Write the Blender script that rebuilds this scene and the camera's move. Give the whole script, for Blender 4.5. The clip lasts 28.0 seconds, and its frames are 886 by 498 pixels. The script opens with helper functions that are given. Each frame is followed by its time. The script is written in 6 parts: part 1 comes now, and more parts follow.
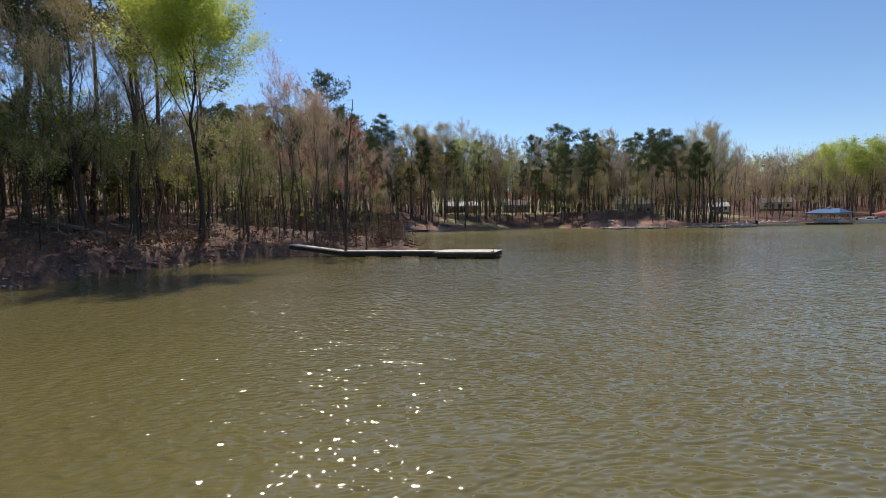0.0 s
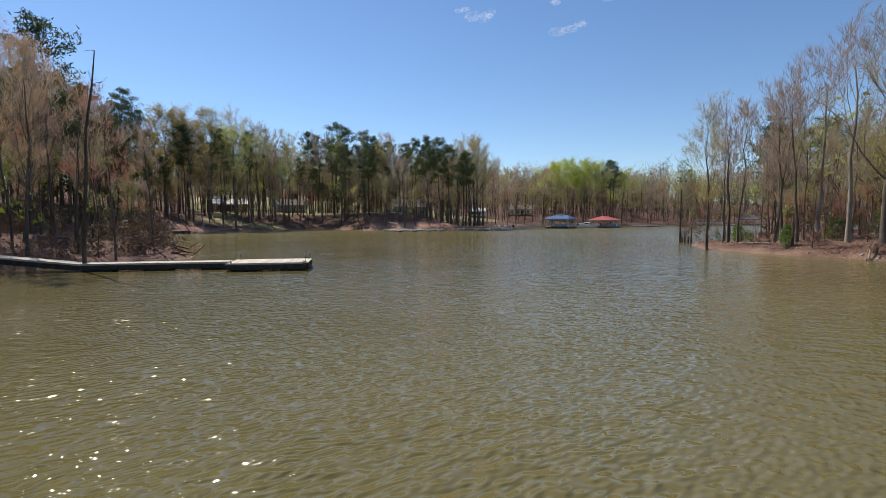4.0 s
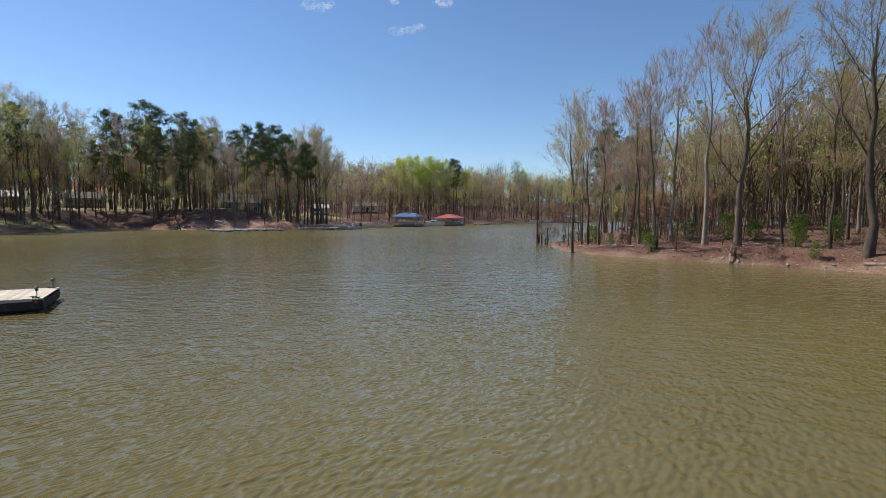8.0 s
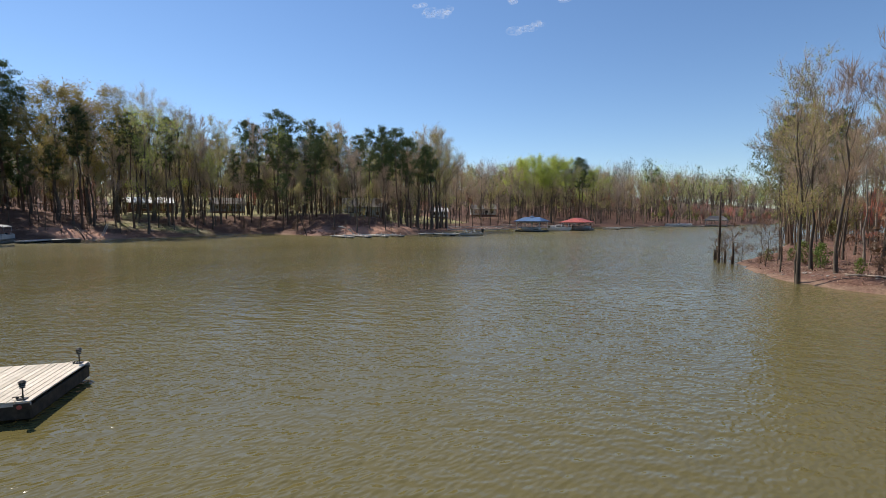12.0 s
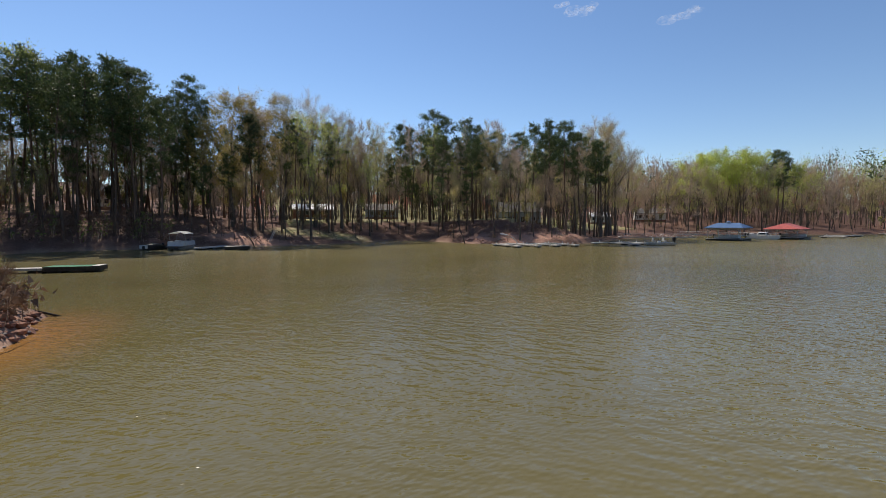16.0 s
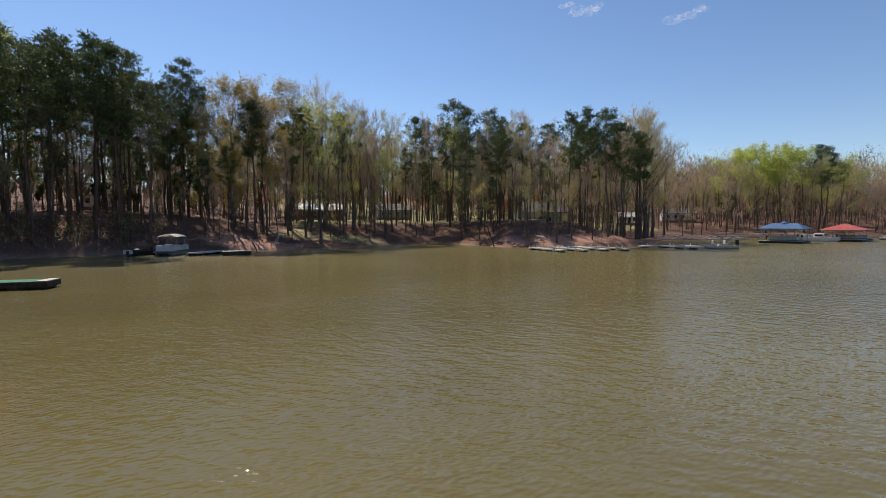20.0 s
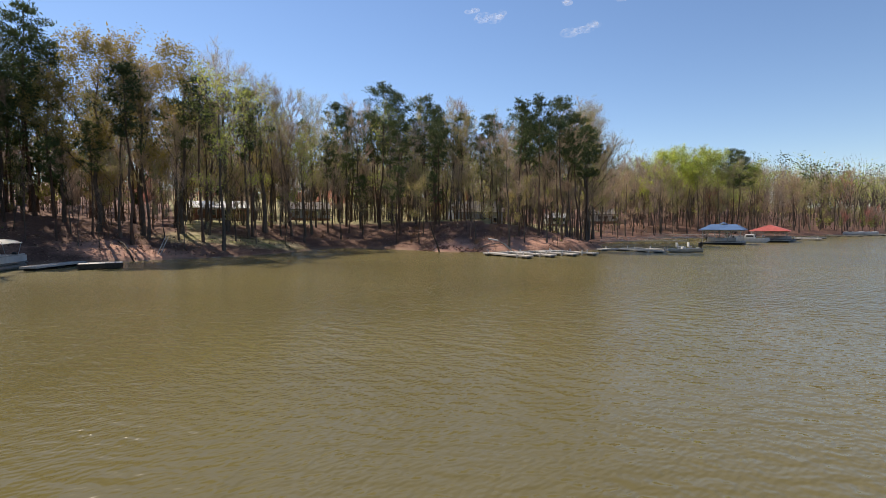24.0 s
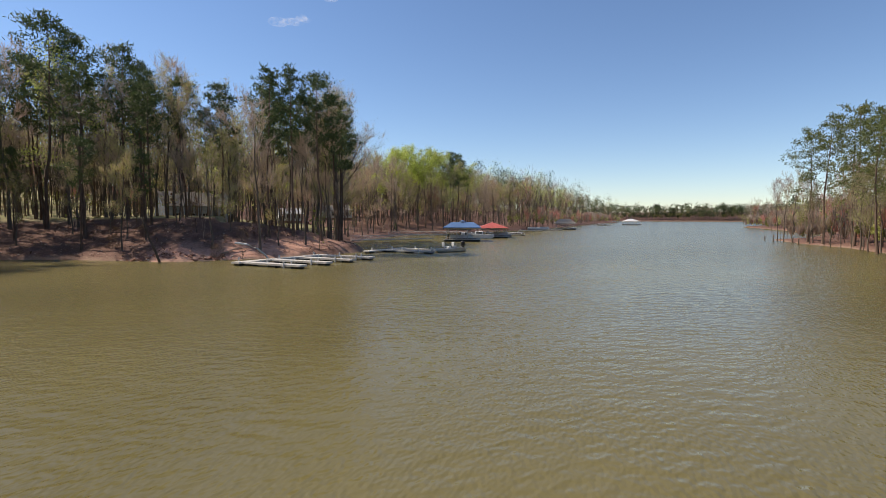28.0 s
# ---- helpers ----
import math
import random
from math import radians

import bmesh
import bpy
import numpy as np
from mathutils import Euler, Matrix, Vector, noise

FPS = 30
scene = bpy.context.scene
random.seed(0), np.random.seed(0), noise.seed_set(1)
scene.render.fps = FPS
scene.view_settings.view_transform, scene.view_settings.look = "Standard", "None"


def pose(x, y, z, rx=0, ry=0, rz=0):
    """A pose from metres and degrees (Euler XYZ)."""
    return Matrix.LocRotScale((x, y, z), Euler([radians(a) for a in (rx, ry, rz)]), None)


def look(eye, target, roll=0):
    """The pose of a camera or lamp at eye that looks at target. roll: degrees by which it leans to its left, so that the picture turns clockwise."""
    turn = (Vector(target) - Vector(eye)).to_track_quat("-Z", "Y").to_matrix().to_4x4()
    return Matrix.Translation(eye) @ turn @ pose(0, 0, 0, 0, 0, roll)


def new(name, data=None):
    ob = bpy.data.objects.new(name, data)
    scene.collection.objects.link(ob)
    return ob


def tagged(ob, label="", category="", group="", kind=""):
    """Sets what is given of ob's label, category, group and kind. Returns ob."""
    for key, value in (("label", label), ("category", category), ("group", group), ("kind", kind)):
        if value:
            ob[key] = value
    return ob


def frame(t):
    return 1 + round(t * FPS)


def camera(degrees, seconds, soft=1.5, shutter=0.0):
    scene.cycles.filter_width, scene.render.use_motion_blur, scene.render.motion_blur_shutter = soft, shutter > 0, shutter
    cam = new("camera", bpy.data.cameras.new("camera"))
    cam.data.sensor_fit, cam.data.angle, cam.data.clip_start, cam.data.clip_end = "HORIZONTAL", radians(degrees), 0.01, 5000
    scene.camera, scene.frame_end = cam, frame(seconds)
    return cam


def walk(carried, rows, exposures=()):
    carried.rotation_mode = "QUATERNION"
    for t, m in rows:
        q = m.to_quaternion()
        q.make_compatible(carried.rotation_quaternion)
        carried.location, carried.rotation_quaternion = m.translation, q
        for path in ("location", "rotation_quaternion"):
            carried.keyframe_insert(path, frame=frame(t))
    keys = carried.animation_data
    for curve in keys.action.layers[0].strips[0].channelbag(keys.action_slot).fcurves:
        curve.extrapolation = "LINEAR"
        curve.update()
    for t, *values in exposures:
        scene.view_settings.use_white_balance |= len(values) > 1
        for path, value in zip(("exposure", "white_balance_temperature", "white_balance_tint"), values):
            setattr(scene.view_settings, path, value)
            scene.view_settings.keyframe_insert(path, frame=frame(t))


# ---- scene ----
cam = camera(83.9, 28.0, 0.8)
PATH = [
    (0, (-0.432, 1.119, 2.841), (-0.27, 3.109, 2.728), -1.0),
    (0.5, (-0.578, 2.005, 2.83), (-0.418, 3.996, 2.714), -1.1),
    (1, (-0.763, 2.876, 2.82), (-0.604, 4.866, 2.706), -1.0),
    (1.5, (-0.954, 3.726, 2.826), (-0.789, 5.716, 2.71), -0.9),
    (2, (-1.147, 4.504, 2.86), (-0.984, 6.494, 2.749), -1.0),
    (2.5, (-1.484, 5.144, 2.911), (-1.312, 7.133, 2.8), -1.0),
    (3, (-1.774, 5.778, 2.979), (-1.393, 7.738, 2.864), -0.8),
    (3.5, (-1.959, 6.462, 3.045), (-1.256, 8.331, 2.931), -0.4),
    (4, (-1.996, 7.141, 3.067), (-0.968, 8.853, 2.948), -0.1),
    (4.5, (-1.739, 7.937, 3.035), (-0.525, 9.521, 2.907), 0.1),
    (6.5, (0.484, 11.562, 3.058), (1.936, 12.93, 2.92), 0.1),
    (7, (1.119, 12.48, 3.156), (2.613, 13.803, 3.019), 0.1),
    (7.5, (1.79, 13.444, 3.313), (3.296, 14.754, 3.179), 0.1),
    (8, (2.491, 14.428, 3.493), (3.999, 15.735, 3.36), 0.1),
    (8.5, (3.193, 15.432, 3.717), (4.702, 16.737, 3.582), 0.1),
    (9, (3.98, 16.413, 3.937), (5.49, 17.718, 3.804), 0.1),
    (9.5, (4.948, 17.367, 4.078), (6.458, 18.673, 3.942), 0.1),
    (10, (5.862, 18.322, 4.199), (7.372, 19.627, 4.064), 0.1),
    (10.5, (6.58, 19.371, 4.309), (8.09, 20.676, 4.175), 0.2),
    (11, (7.049, 20.487, 4.4), (8.487, 21.87, 4.268), 0.1),
    (11.5, (7.303, 21.692, 4.467), (8.606, 23.204, 4.336), 0.1),
    (12, (7.541, 23.178, 4.511), (8.709, 24.797, 4.382), 0.0),
    (12.5, (8.003, 25.163, 4.549), (9.003, 26.89, 4.421), -0.1),
    (13, (8.302, 27.336, 4.565), (9.164, 29.136, 4.44), -0.2),
    (13.5, (8.359, 29.39, 4.559), (9.128, 31.233, 4.439), -0.1),
    (15.5, (8.685, 37.172, 4.732), (9.375, 39.046, 4.622), -0.2),
    (16, (8.703, 38.939, 4.752), (9.389, 40.814, 4.644), -0.1),
    (16.5, (8.712, 40.593, 4.761), (9.393, 42.47, 4.655), -0.1),
    (17, (8.729, 42.195, 4.762), (9.408, 44.073, 4.657), -0.1),
    (17.5, (8.805, 43.837, 4.756), (9.481, 45.716, 4.65), -0.2),
    (18, (8.853, 45.456, 4.739), (9.525, 47.337, 4.634), -0.1),
    (18.5, (8.873, 47.077, 4.716), (9.546, 48.958, 4.613), -0.0),
    (19, (8.876, 48.733, 4.689), (9.548, 50.614, 4.584), -0.0),
    (19.5, (8.833, 50.434, 4.655), (9.508, 52.314, 4.551), -0.1),
    (20, (8.747, 52.198, 4.625), (9.42, 54.079, 4.523), -0.2),
    (20.5, (8.702, 54.108, 4.613), (9.371, 55.99, 4.514), -0.1),
    (22.5, (9.23, 62.626, 4.624), (9.902, 64.507, 4.52), -0.3),
    (23, (9.35, 64.64, 4.637), (10.025, 66.52, 4.541), 0.0),
    (23.5, (9.442, 66.447, 4.652), (10.23, 68.282, 4.551), -0.2),
    (24, (9.593, 68.1, 4.697), (10.601, 69.825, 4.597), -0.2),
    (25, (10.372, 71.54, 4.909), (11.619, 73.1, 4.798), -0.4),
    (26, (11.564, 75.143, 5.093), (12.965, 76.565, 4.976), -0.5),
    (26.5, (12.297, 76.924, 5.148), (13.763, 78.279, 5.032), -0.5),
    (27, (12.986, 78.762, 5.198), (14.501, 80.063, 5.082), -0.5),
    (27.5, (13.558, 80.69, 5.236), (15.195, 81.833, 5.117), -0.2),
    (28, (14.097, 82.666, 5.257), (15.871, 83.582, 5.135), 0.0),
]
walk(cam, [(t, look(eye, target, roll)) for t, eye, target, roll in PATH],
     [(0, 0.05, 6750, 11), (10, 0.02, 6620, 10.5), (13, 0.03, 6750, 11.5), (17, -0.03, 6950, 13), (20.5, 0.03, 7150, 14.5), (24, 0.2, 7300, 15), (28, 0.17, 7100, 15)])

# ---- sky, sun ----
SUN_AZ, SUN_EL = 13.0, 49.0          # degrees left of +y, and above the horizon
world = bpy.data.worlds.new("sky")
scene.world = world
world.use_nodes = True
wn = world.node_tree
sky = wn.nodes.new("ShaderNodeTexSky")
sky.sky_type, sky.sun_disc = "NISHITA", False
sky.sun_elevation, sky.sun_rotation = radians(SUN_EL), radians(-SUN_AZ)
sky.altitude, sky.air_density, sky.dust_density, sky.ozone_density = 200, 1.0, 0.05, 3.0
rich = wn.nodes.new("ShaderNodeHueSaturation")
rich.inputs["Saturation"].default_value = 1.06
wn.links.new(sky.outputs[0], rich.inputs["Color"])
cool = wn.nodes.new("ShaderNodeMix")
cool.data_type, cool.blend_type = "RGBA", "MULTIPLY"
cool.inputs[0].default_value, cool.inputs[7].default_value = 1.0, (0.92, 0.985, 1.07, 1)
wn.links.new(rich.outputs[0], cool.inputs[6])
wn.links.new(cool.outputs[2], wn.nodes["Background"].inputs[0])
wn.nodes["Background"].inputs[1].default_value = 0.122
sun = new("sun", bpy.data.lights.new("sun", "SUN"))
sun.data.energy, sun.data.angle, sun.data.color = 5.0, radians(0.53), (1.0, 0.95, 0.86)
sun.matrix_world = look((0, 0, 60), (60 * math.sin(radians(SUN_AZ)) * math.cos(radians(SUN_EL)),
                                     -60 * math.cos(radians(SUN_AZ)) * math.cos(radians(SUN_EL)), 60 - 60 * math.sin(radians(SUN_EL))))

# ---- materials ----
def mat(name, rough=0.8, metal=0.0):
    m = bpy.data.materials.new(name)
    m.use_nodes = True
    b = m.node_tree.nodes["Principled BSDF"]
    b.inputs["Roughness"].default_value, b.inputs["Metallic"].default_value = rough, metal
    b.inputs["Specular IOR Level"].default_value = 0.3
    return m, m.node_tree, b


def node(nt, kind, **values):
    n = nt.nodes.new(kind)
    for key, value in values.items():
        n.inputs[key].default_value = value
    return n


def noise_at(nt, scale, detail=4.0, rough=0.6, coords="Object", stretch=None):
    tc = nt.nodes.new("ShaderNodeTexCoord")
    out = nt.nodes.new("ShaderNodeNewGeometry").outputs["Position"] if coords == "World" else tc.outputs[coords]
    if stretch:
        mp = node(nt, "ShaderNodeMapping")
        mp.inputs["Scale"].default_value = stretch
        nt.links.new(out, mp.inputs["Vector"])
        out = mp.outputs[0]
    n = node(nt, "ShaderNodeTexNoise", Scale=scale, Detail=detail, Roughness=rough)
    nt.links.new(out, n.inputs["Vector"])
    return n.outputs["Fac"]


def ramp(nt, fac, *stops):
    r = nt.nodes.new("ShaderNodeValToRGB")
    while len(r.color_ramp.elements) < len(stops):
        r.color_ramp.elements.new(0.5)
    for e, (p, c) in zip(r.color_ramp.elements, stops):
        e.position, e.color = p, (*c, 1)
    nt.links.new(fac, r.inputs[0])
    return r.outputs[0]


def mix(nt, fac, a, b, blend="MIX"):
    n = nt.nodes.new("ShaderNodeMix")
    n.data_type, n.blend_type = "RGBA", blend
    for sock, value in ((n.inputs[0], fac), (n.inputs[6], a), (n.inputs[7], b)):
        if isinstance(value, (int, float)):
            sock.default_value = value
        elif isinstance(value, tuple):
            sock.default_value = (*value, 1)
        else:
            nt.links.new(value, sock)
    return n.outputs[2]


def bump(nt, b, height, strength=0.4, distance=0.02):
    n = node(nt, "ShaderNodeBump", Strength=strength, Distance=distance)
    nt.links.new(height, n.inputs["Height"])
    nt.links.new(n.outputs[0], b.inputs["Normal"])


def surface(name, lo, hi, scale=6.0, rough=0.8, metal=0.0, relief=0.3, depth=0.01, big=0.5, coords="Object", stretch=None, vary=False):
    """A worn surface: grain between two colours, with larger patches over it."""
    m, nt, b = mat(name, rough, metal)
    fine = noise_at(nt, scale, 6, 0.65, coords, stretch)
    col = ramp(nt, fine, (0.3, lo), (0.7, hi))
    patch = ramp(nt, noise_at(nt, scale * 0.13, 3, 0.5, coords), (0.35, (0.62, 0.6, 0.58)), (0.65, (1, 1, 1)))
    out = mix(nt, big, col, patch, "MULTIPLY")
    if vary:
        info = nt.nodes.new("ShaderNodeObjectInfo")
        out = mix(nt, 1.0, out, ramp(nt, info.outputs["Random"], (0, (.78, .75, .7)), (.5, (.95, .93, .9)), (1, (1.06, 1.03, 1))), "MULTIPLY")
    nt.links.new(out, b.inputs["Base Color"])
    bump(nt, b, fine, relief, depth)
    return m


def foliage(name, lo, hi, through_share=0.4, rough=0.55):
    """Leaves: colour varied by tree and by leaf, part of the light passes through."""
    m, nt, b = mat(name, rough)
    geo = nt.nodes.new("ShaderNodeNewGeometry")
    info = nt.nodes.new("ShaderNodeObjectInfo")
    col = ramp(nt, geo.outputs["Random Per Island"], (0.0, lo), (1.0, hi))
    tone = ramp(nt, info.outputs["Random"], (0.0, (0.72, 0.72, 0.7)), (0.5, (1, 1, 1)), (1.0, (1.12, 1.02, 0.8)))
    col = mix(nt, 0.8, col, tone, "MULTIPLY")
    own = nt.nodes.new("ShaderNodeAttribute")
    own.attribute_name = "tone"
    one = nt.nodes.new("ShaderNodeMath")
    one.inputs[1].default_value = 1.0
    nt.links.new(own.outputs["Fac"], one.inputs[0])
    scaled = nt.nodes.new("ShaderNodeVectorMath")
    scaled.operation = "SCALE"
    nt.links.new(col, scaled.inputs[0])
    nt.links.new(one.outputs[0], scaled.inputs["Scale"])
    col = scaled.outputs[0]
    nt.links.new(col, b.inputs["Base Color"])
    tr = nt.nodes.new("ShaderNodeBsdfTranslucent")
    nt.links.new(col, tr.inputs["Color"])
    ms = node(nt, "ShaderNodeMixShader", Fac=through_share)
    nt.links.new(b.outputs[0], ms.inputs[1])
    nt.links.new(tr.outputs[0], ms.inputs[2])
    nt.links.new(ms.outputs[0], nt.nodes["Material Output"].inputs[0])
    return m


def bark(name, lo, hi, scale=4.0):
    m, nt, b = mat(name, 0.92)
    f = noise_at(nt, scale, 6, 0.7, "Object", (1, 1, 0.16))
    info = nt.nodes.new("ShaderNodeObjectInfo")
    col = ramp(nt, f, (0.32, lo), (0.68, hi))
    tone = ramp(nt, info.outputs["Random"], (0.0, (0.7, 0.68, 0.66)), (1.0, (1.15, 1.12, 1.1)))
    nt.links.new(mix(nt, 0.9, col, tone, "MULTIPLY"), b.inputs["Base Color"])
    bump(nt, b, f, 0.7, 0.03)
    return m


M_PINEBARK = bark("pine_bark", (0.07, 0.045, 0.032), (0.19, 0.13, 0.095))
M_BARK = bark("grey_bark", (0.065, 0.053, 0.042), (0.19, 0.155, 0.12))
M_PALEBARK = bark("pale_bark", (0.2, 0.17, 0.13), (0.46, 0.41, 0.34))
M_DARKBARK = bark("wet_dark_bark", (0.035, 0.028, 0.022), (0.12, 0.09, 0.07))
M_TWIG = foliage("bare_twigs", (0.32, 0.24, 0.185), (0.56, 0.44, 0.345), 0.38, 0.9)
M_DARKTWIG = foliage("pine_shoots", (0.07, 0.05, 0.035), (0.15, 0.11, 0.08), 0.1, 0.9)
M_REDTWIG = foliage("red_budding_twigs", (0.45, 0.19, 0.15), (0.64, 0.31, 0.24), 0.4, 0.9)
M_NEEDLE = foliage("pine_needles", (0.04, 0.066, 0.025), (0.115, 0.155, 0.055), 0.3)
# second needle colour: the sun on the low pines is put into it
M_NEEDLE_LIT = foliage("sunlit_olive_needles", (0.075, 0.1, 0.03), (0.19, 0.21, 0.07), 0.35)
M_CEDAR = foliage("cedar_green", (0.1, 0.16, 0.035), (0.22, 0.3, 0.08), 0.4)
M_LIME = foliage("spring_lime_leaves", (0.37, 0.46, 0.07), (0.62, 0.69, 0.17), 0.55)
M_OLIVE = foliage("young_olive_leaves", (0.2, 0.205, 0.06), (0.38, 0.37, 0.13), 0.45)
M_HAZE = foliage("opening_buds", (0.33, 0.345, 0.11), (0.55, 0.55, 0.21), 0.5)
M_GREEN_LEAF = foliage("fresh_green_leaves", (0.12, 0.17, 0.03), (0.29, 0.35, 0.08), 0.42)
M_TAN = foliage("tan_oak_tassels", (0.27, 0.215, 0.06), (0.45, 0.36, 0.115), 0.5)
M_LITTER = foliage("dry_fallen_leaves", (0.13, 0.07, 0.045), (0.46, 0.33, 0.24), 0.1, 0.9)
M_BRUSH = foliage("brown_brush", (0.12, 0.075, 0.05), (0.26, 0.17, 0.115), 0.15, 0.9)

M_DECK = surface("sun_bleached_boards", (0.6, 0.53, 0.43), (0.87, 0.79, 0.67), 9.0, 0.75, 0, 0.4, 0.004, 0.5, "World", (1.6, 4.0, 1.0), True)
M_OLDWOOD = surface("weathered_grey_wood", (0.4, 0.37, 0.33), (0.7, 0.66, 0.6), 8.0, 0.85, 0, 0.5, 0.006, 0.6, "Object", (1, 5, 1))
M_SKIRT = surface("dark_float_timber", (0.03, 0.024, 0.018), (0.1, 0.08, 0.06), 5.0, 0.85)
M_FLOAT = surface("black_float_plastic", (0.012, 0.012, 0.013), (0.035, 0.034, 0.033), 7.0, 0.5)
M_WHITEPOST = surface("faded_white_posts", (0.5, 0.48, 0.44), (0.78, 0.76, 0.72), 10.0, 0.7)
M_GREEN = surface("green_outdoor_carpet", (0.04, 0.16, 0.09), (0.1, 0.28, 0.17), 14.0, 0.95)
M_STEEL = surface("galvanised_steel", (0.4, 0.41, 0.42), (0.62, 0.63, 0.64), 12.0, 0.45, 0.8)
M_BLUE = surface("blue_roof_sheet", (0.07, 0.14, 0.28), (0.11, 0.2, 0.36), 2.0, 0.5, 0, 0.1)
M_RED = surface("red_roof_sheet", (0.42, 0.09, 0.07), (0.58, 0.15, 0.12), 2.0, 0.5, 0, 0.1)
M_GREYROOF = surface("grey_shingle_roof", (0.13, 0.12, 0.11), (0.24, 0.22, 0.2), 3.0, 0.9)
M_PALEROOF = surface("pale_metal_roof", (0.6, 0.6, 0.58), (0.8, 0.8, 0.78), 2.0, 0.5)
M_WALLW = surface("white_siding", (0.62, 0.61, 0.57), (0.8, 0.79, 0.75), 2.0, 0.8)
M_WALLB = surface("blue_grey_siding", (0.26, 0.3, 0.36), (0.36, 0.4, 0.46), 2.0, 0.8)
M_BRICK = surface("red_brown_brick", (0.2, 0.09, 0.065), (0.34, 0.17, 0.12), 4.0, 0.9)
M_GEL = surface("white_gelcoat", (0.68, 0.68, 0.66), (0.82, 0.82, 0.8), 2.0, 0.3, 0, 0.05)
M_ALU = surface("dull_aluminium", (0.42, 0.43, 0.44), (0.62, 0.63, 0.63), 5.0, 0.45, 0.7)
M_CANVAS = foliage("white_canvas", (0.78, 0.78, 0.76), (0.84, 0.84, 0.82), 0.5, 0.9)
M_DARK = surface("black_plastic", (0.012, 0.012, 0.013), (0.04, 0.04, 0.042), 6.0, 0.4)
M_SEAT = surface("grey_vinyl", (0.2, 0.19, 0.18), (0.36, 0.35, 0.33), 6.0, 0.6)
M_ROCK = surface("pale_bank_stone", (0.3, 0.24, 0.19), (0.52, 0.46, 0.4), 3.0, 0.9, 0, 0.6, 0.03)
M_LOG = surface("bleached_driftwood", (0.2, 0.15, 0.11), (0.45, 0.37, 0.29), 5.0, 0.9, 0, 0.5, 0.02, 0.5, "Object", (1, 1, 0.2))
M_CLOD = surface("red_clay_clods", (0.16, 0.07, 0.045), (0.42, 0.22, 0.15), 4.0, 0.95, 0, 0.6, 0.03)
M_LAMPCAP = surface("bronze_lamp_caps", (0.03, 0.028, 0.026), (0.09, 0.08, 0.07), 10.0, 0.4, 0.5)

gm, gt, gb = mat("window_glass", 0.08)
gb.inputs["Base Color"].default_value = (0.03, 0.035, 0.04, 1)
gb.inputs["Specular IOR Level"].default_value = 0.5
M_GLASS = gm

# ground: leaf litter, red clay and lawn, mixed by where each lies
M_GROUND, nt, b = mat("ground", 0.95)
fine = noise_at(nt, 5.0, 8, 0.75, "World")
wide = noise_at(nt, 0.35, 5, 0.65, "World")
litter = ramp(nt, fine, (0.25, (0.07, 0.036, 0.026)), (0.5, (0.185, 0.1, 0.073)), (0.75, (0.35, 0.21, 0.155)))
litter = mix(nt, 0.7, litter, ramp(nt, wide, (0.3, (0.55, 0.5, 0.45)), (0.7, (1, 1, 1))), "MULTIPLY")
clay = ramp(nt, fine, (0.25, (0.3, 0.14, 0.095)), (0.55, (0.5, 0.28, 0.2)), (0.8, (0.68, 0.46, 0.35)))
grass = ramp(nt, fine, (0.25, (0.1, 0.11, 0.03)), (0.55, (0.2, 0.21, 0.07)), (0.8, (0.36, 0.31, 0.15)))
grass = mix(nt, ramp(nt, wide, (0.4, (0, 0, 0)), (0.62, (1, 1, 1))), grass, (0.42, 0.34, 0.2))
mud = ramp(nt, fine, (0.3, (0.15, 0.09, 0.06)), (0.7, (0.34, 0.23, 0.16)))


def mask(nt, name):
    a = nt.nodes.new("ShaderNodeAttribute")
    a.attribute_name = name
    m = nt.nodes.new("ShaderNodeMath")
    m.operation = "MULTIPLY_ADD"
    nt.links.new(a.outputs["Fac"], m.inputs[0])
    m.inputs[1].default_value = 2.2
    n2 = nt.nodes.new("ShaderNodeMath")
    n2.operation = "MULTIPLY_ADD"
    nt.links.new(wide, n2.inputs[0])
    n2.inputs[1].default_value, n2.inputs[2].default_value = 2.4, -1.8
    nt.links.new(n2.outputs[0], m.inputs[2])
    m.use_clamp = True
    return m.outputs[0]


col = mix(nt, mask(nt, "lawn"), litter, grass)
col = mix(nt, mask(nt, "clay"), col, clay)
col = mix(nt, mask(nt, "shore"), col, mud)
nt.links.new(col, b.inputs["Base Color"])
bump(nt, b, fine, 0.8, 0.08)

# water: murky olive lake, ruffled by a light wind, with clay stirred up off one point
M_WATER, nt, b = mat("lake_water", 0.05)
b.inputs["IOR"].default_value, b.inputs["Specular IOR Level"].default_value = 1.33, 0.5
water_bsdf = b
pos = nt.nodes.new("ShaderNodeNewGeometry").outputs["Position"]
dist = nt.nodes.new("ShaderNodeVectorMath")
dist.operation = "DISTANCE"
warp = nt.nodes.new("ShaderNodeVectorMath")
warp.operation = "MULTIPLY"
nt.links.new(pos, warp.inputs[0])
warp.inputs[1].default_value = (1.0, 0.55, 0)
nt.links.new(warp.outputs[0], dist.inputs[0])
dist.inputs[1].default_value = (-1.8, 63.0 * 0.55, 0)
plume = node(nt, "ShaderNodeMapRange")
plume.interpolation_type = "SMOOTHSTEP"
plume.inputs["From Min"].default_value, plume.inputs["From Max"].default_value = 6.0, 0.3
nt.links.new(dist.outputs["Value"], plume.inputs["Value"])
murk = ramp(nt, noise_at(nt, 0.05, 3, 0.5, "World"), (0.3, (0.12, 0.1, 0.037)), (0.7, (0.157, 0.131, 0.05)))
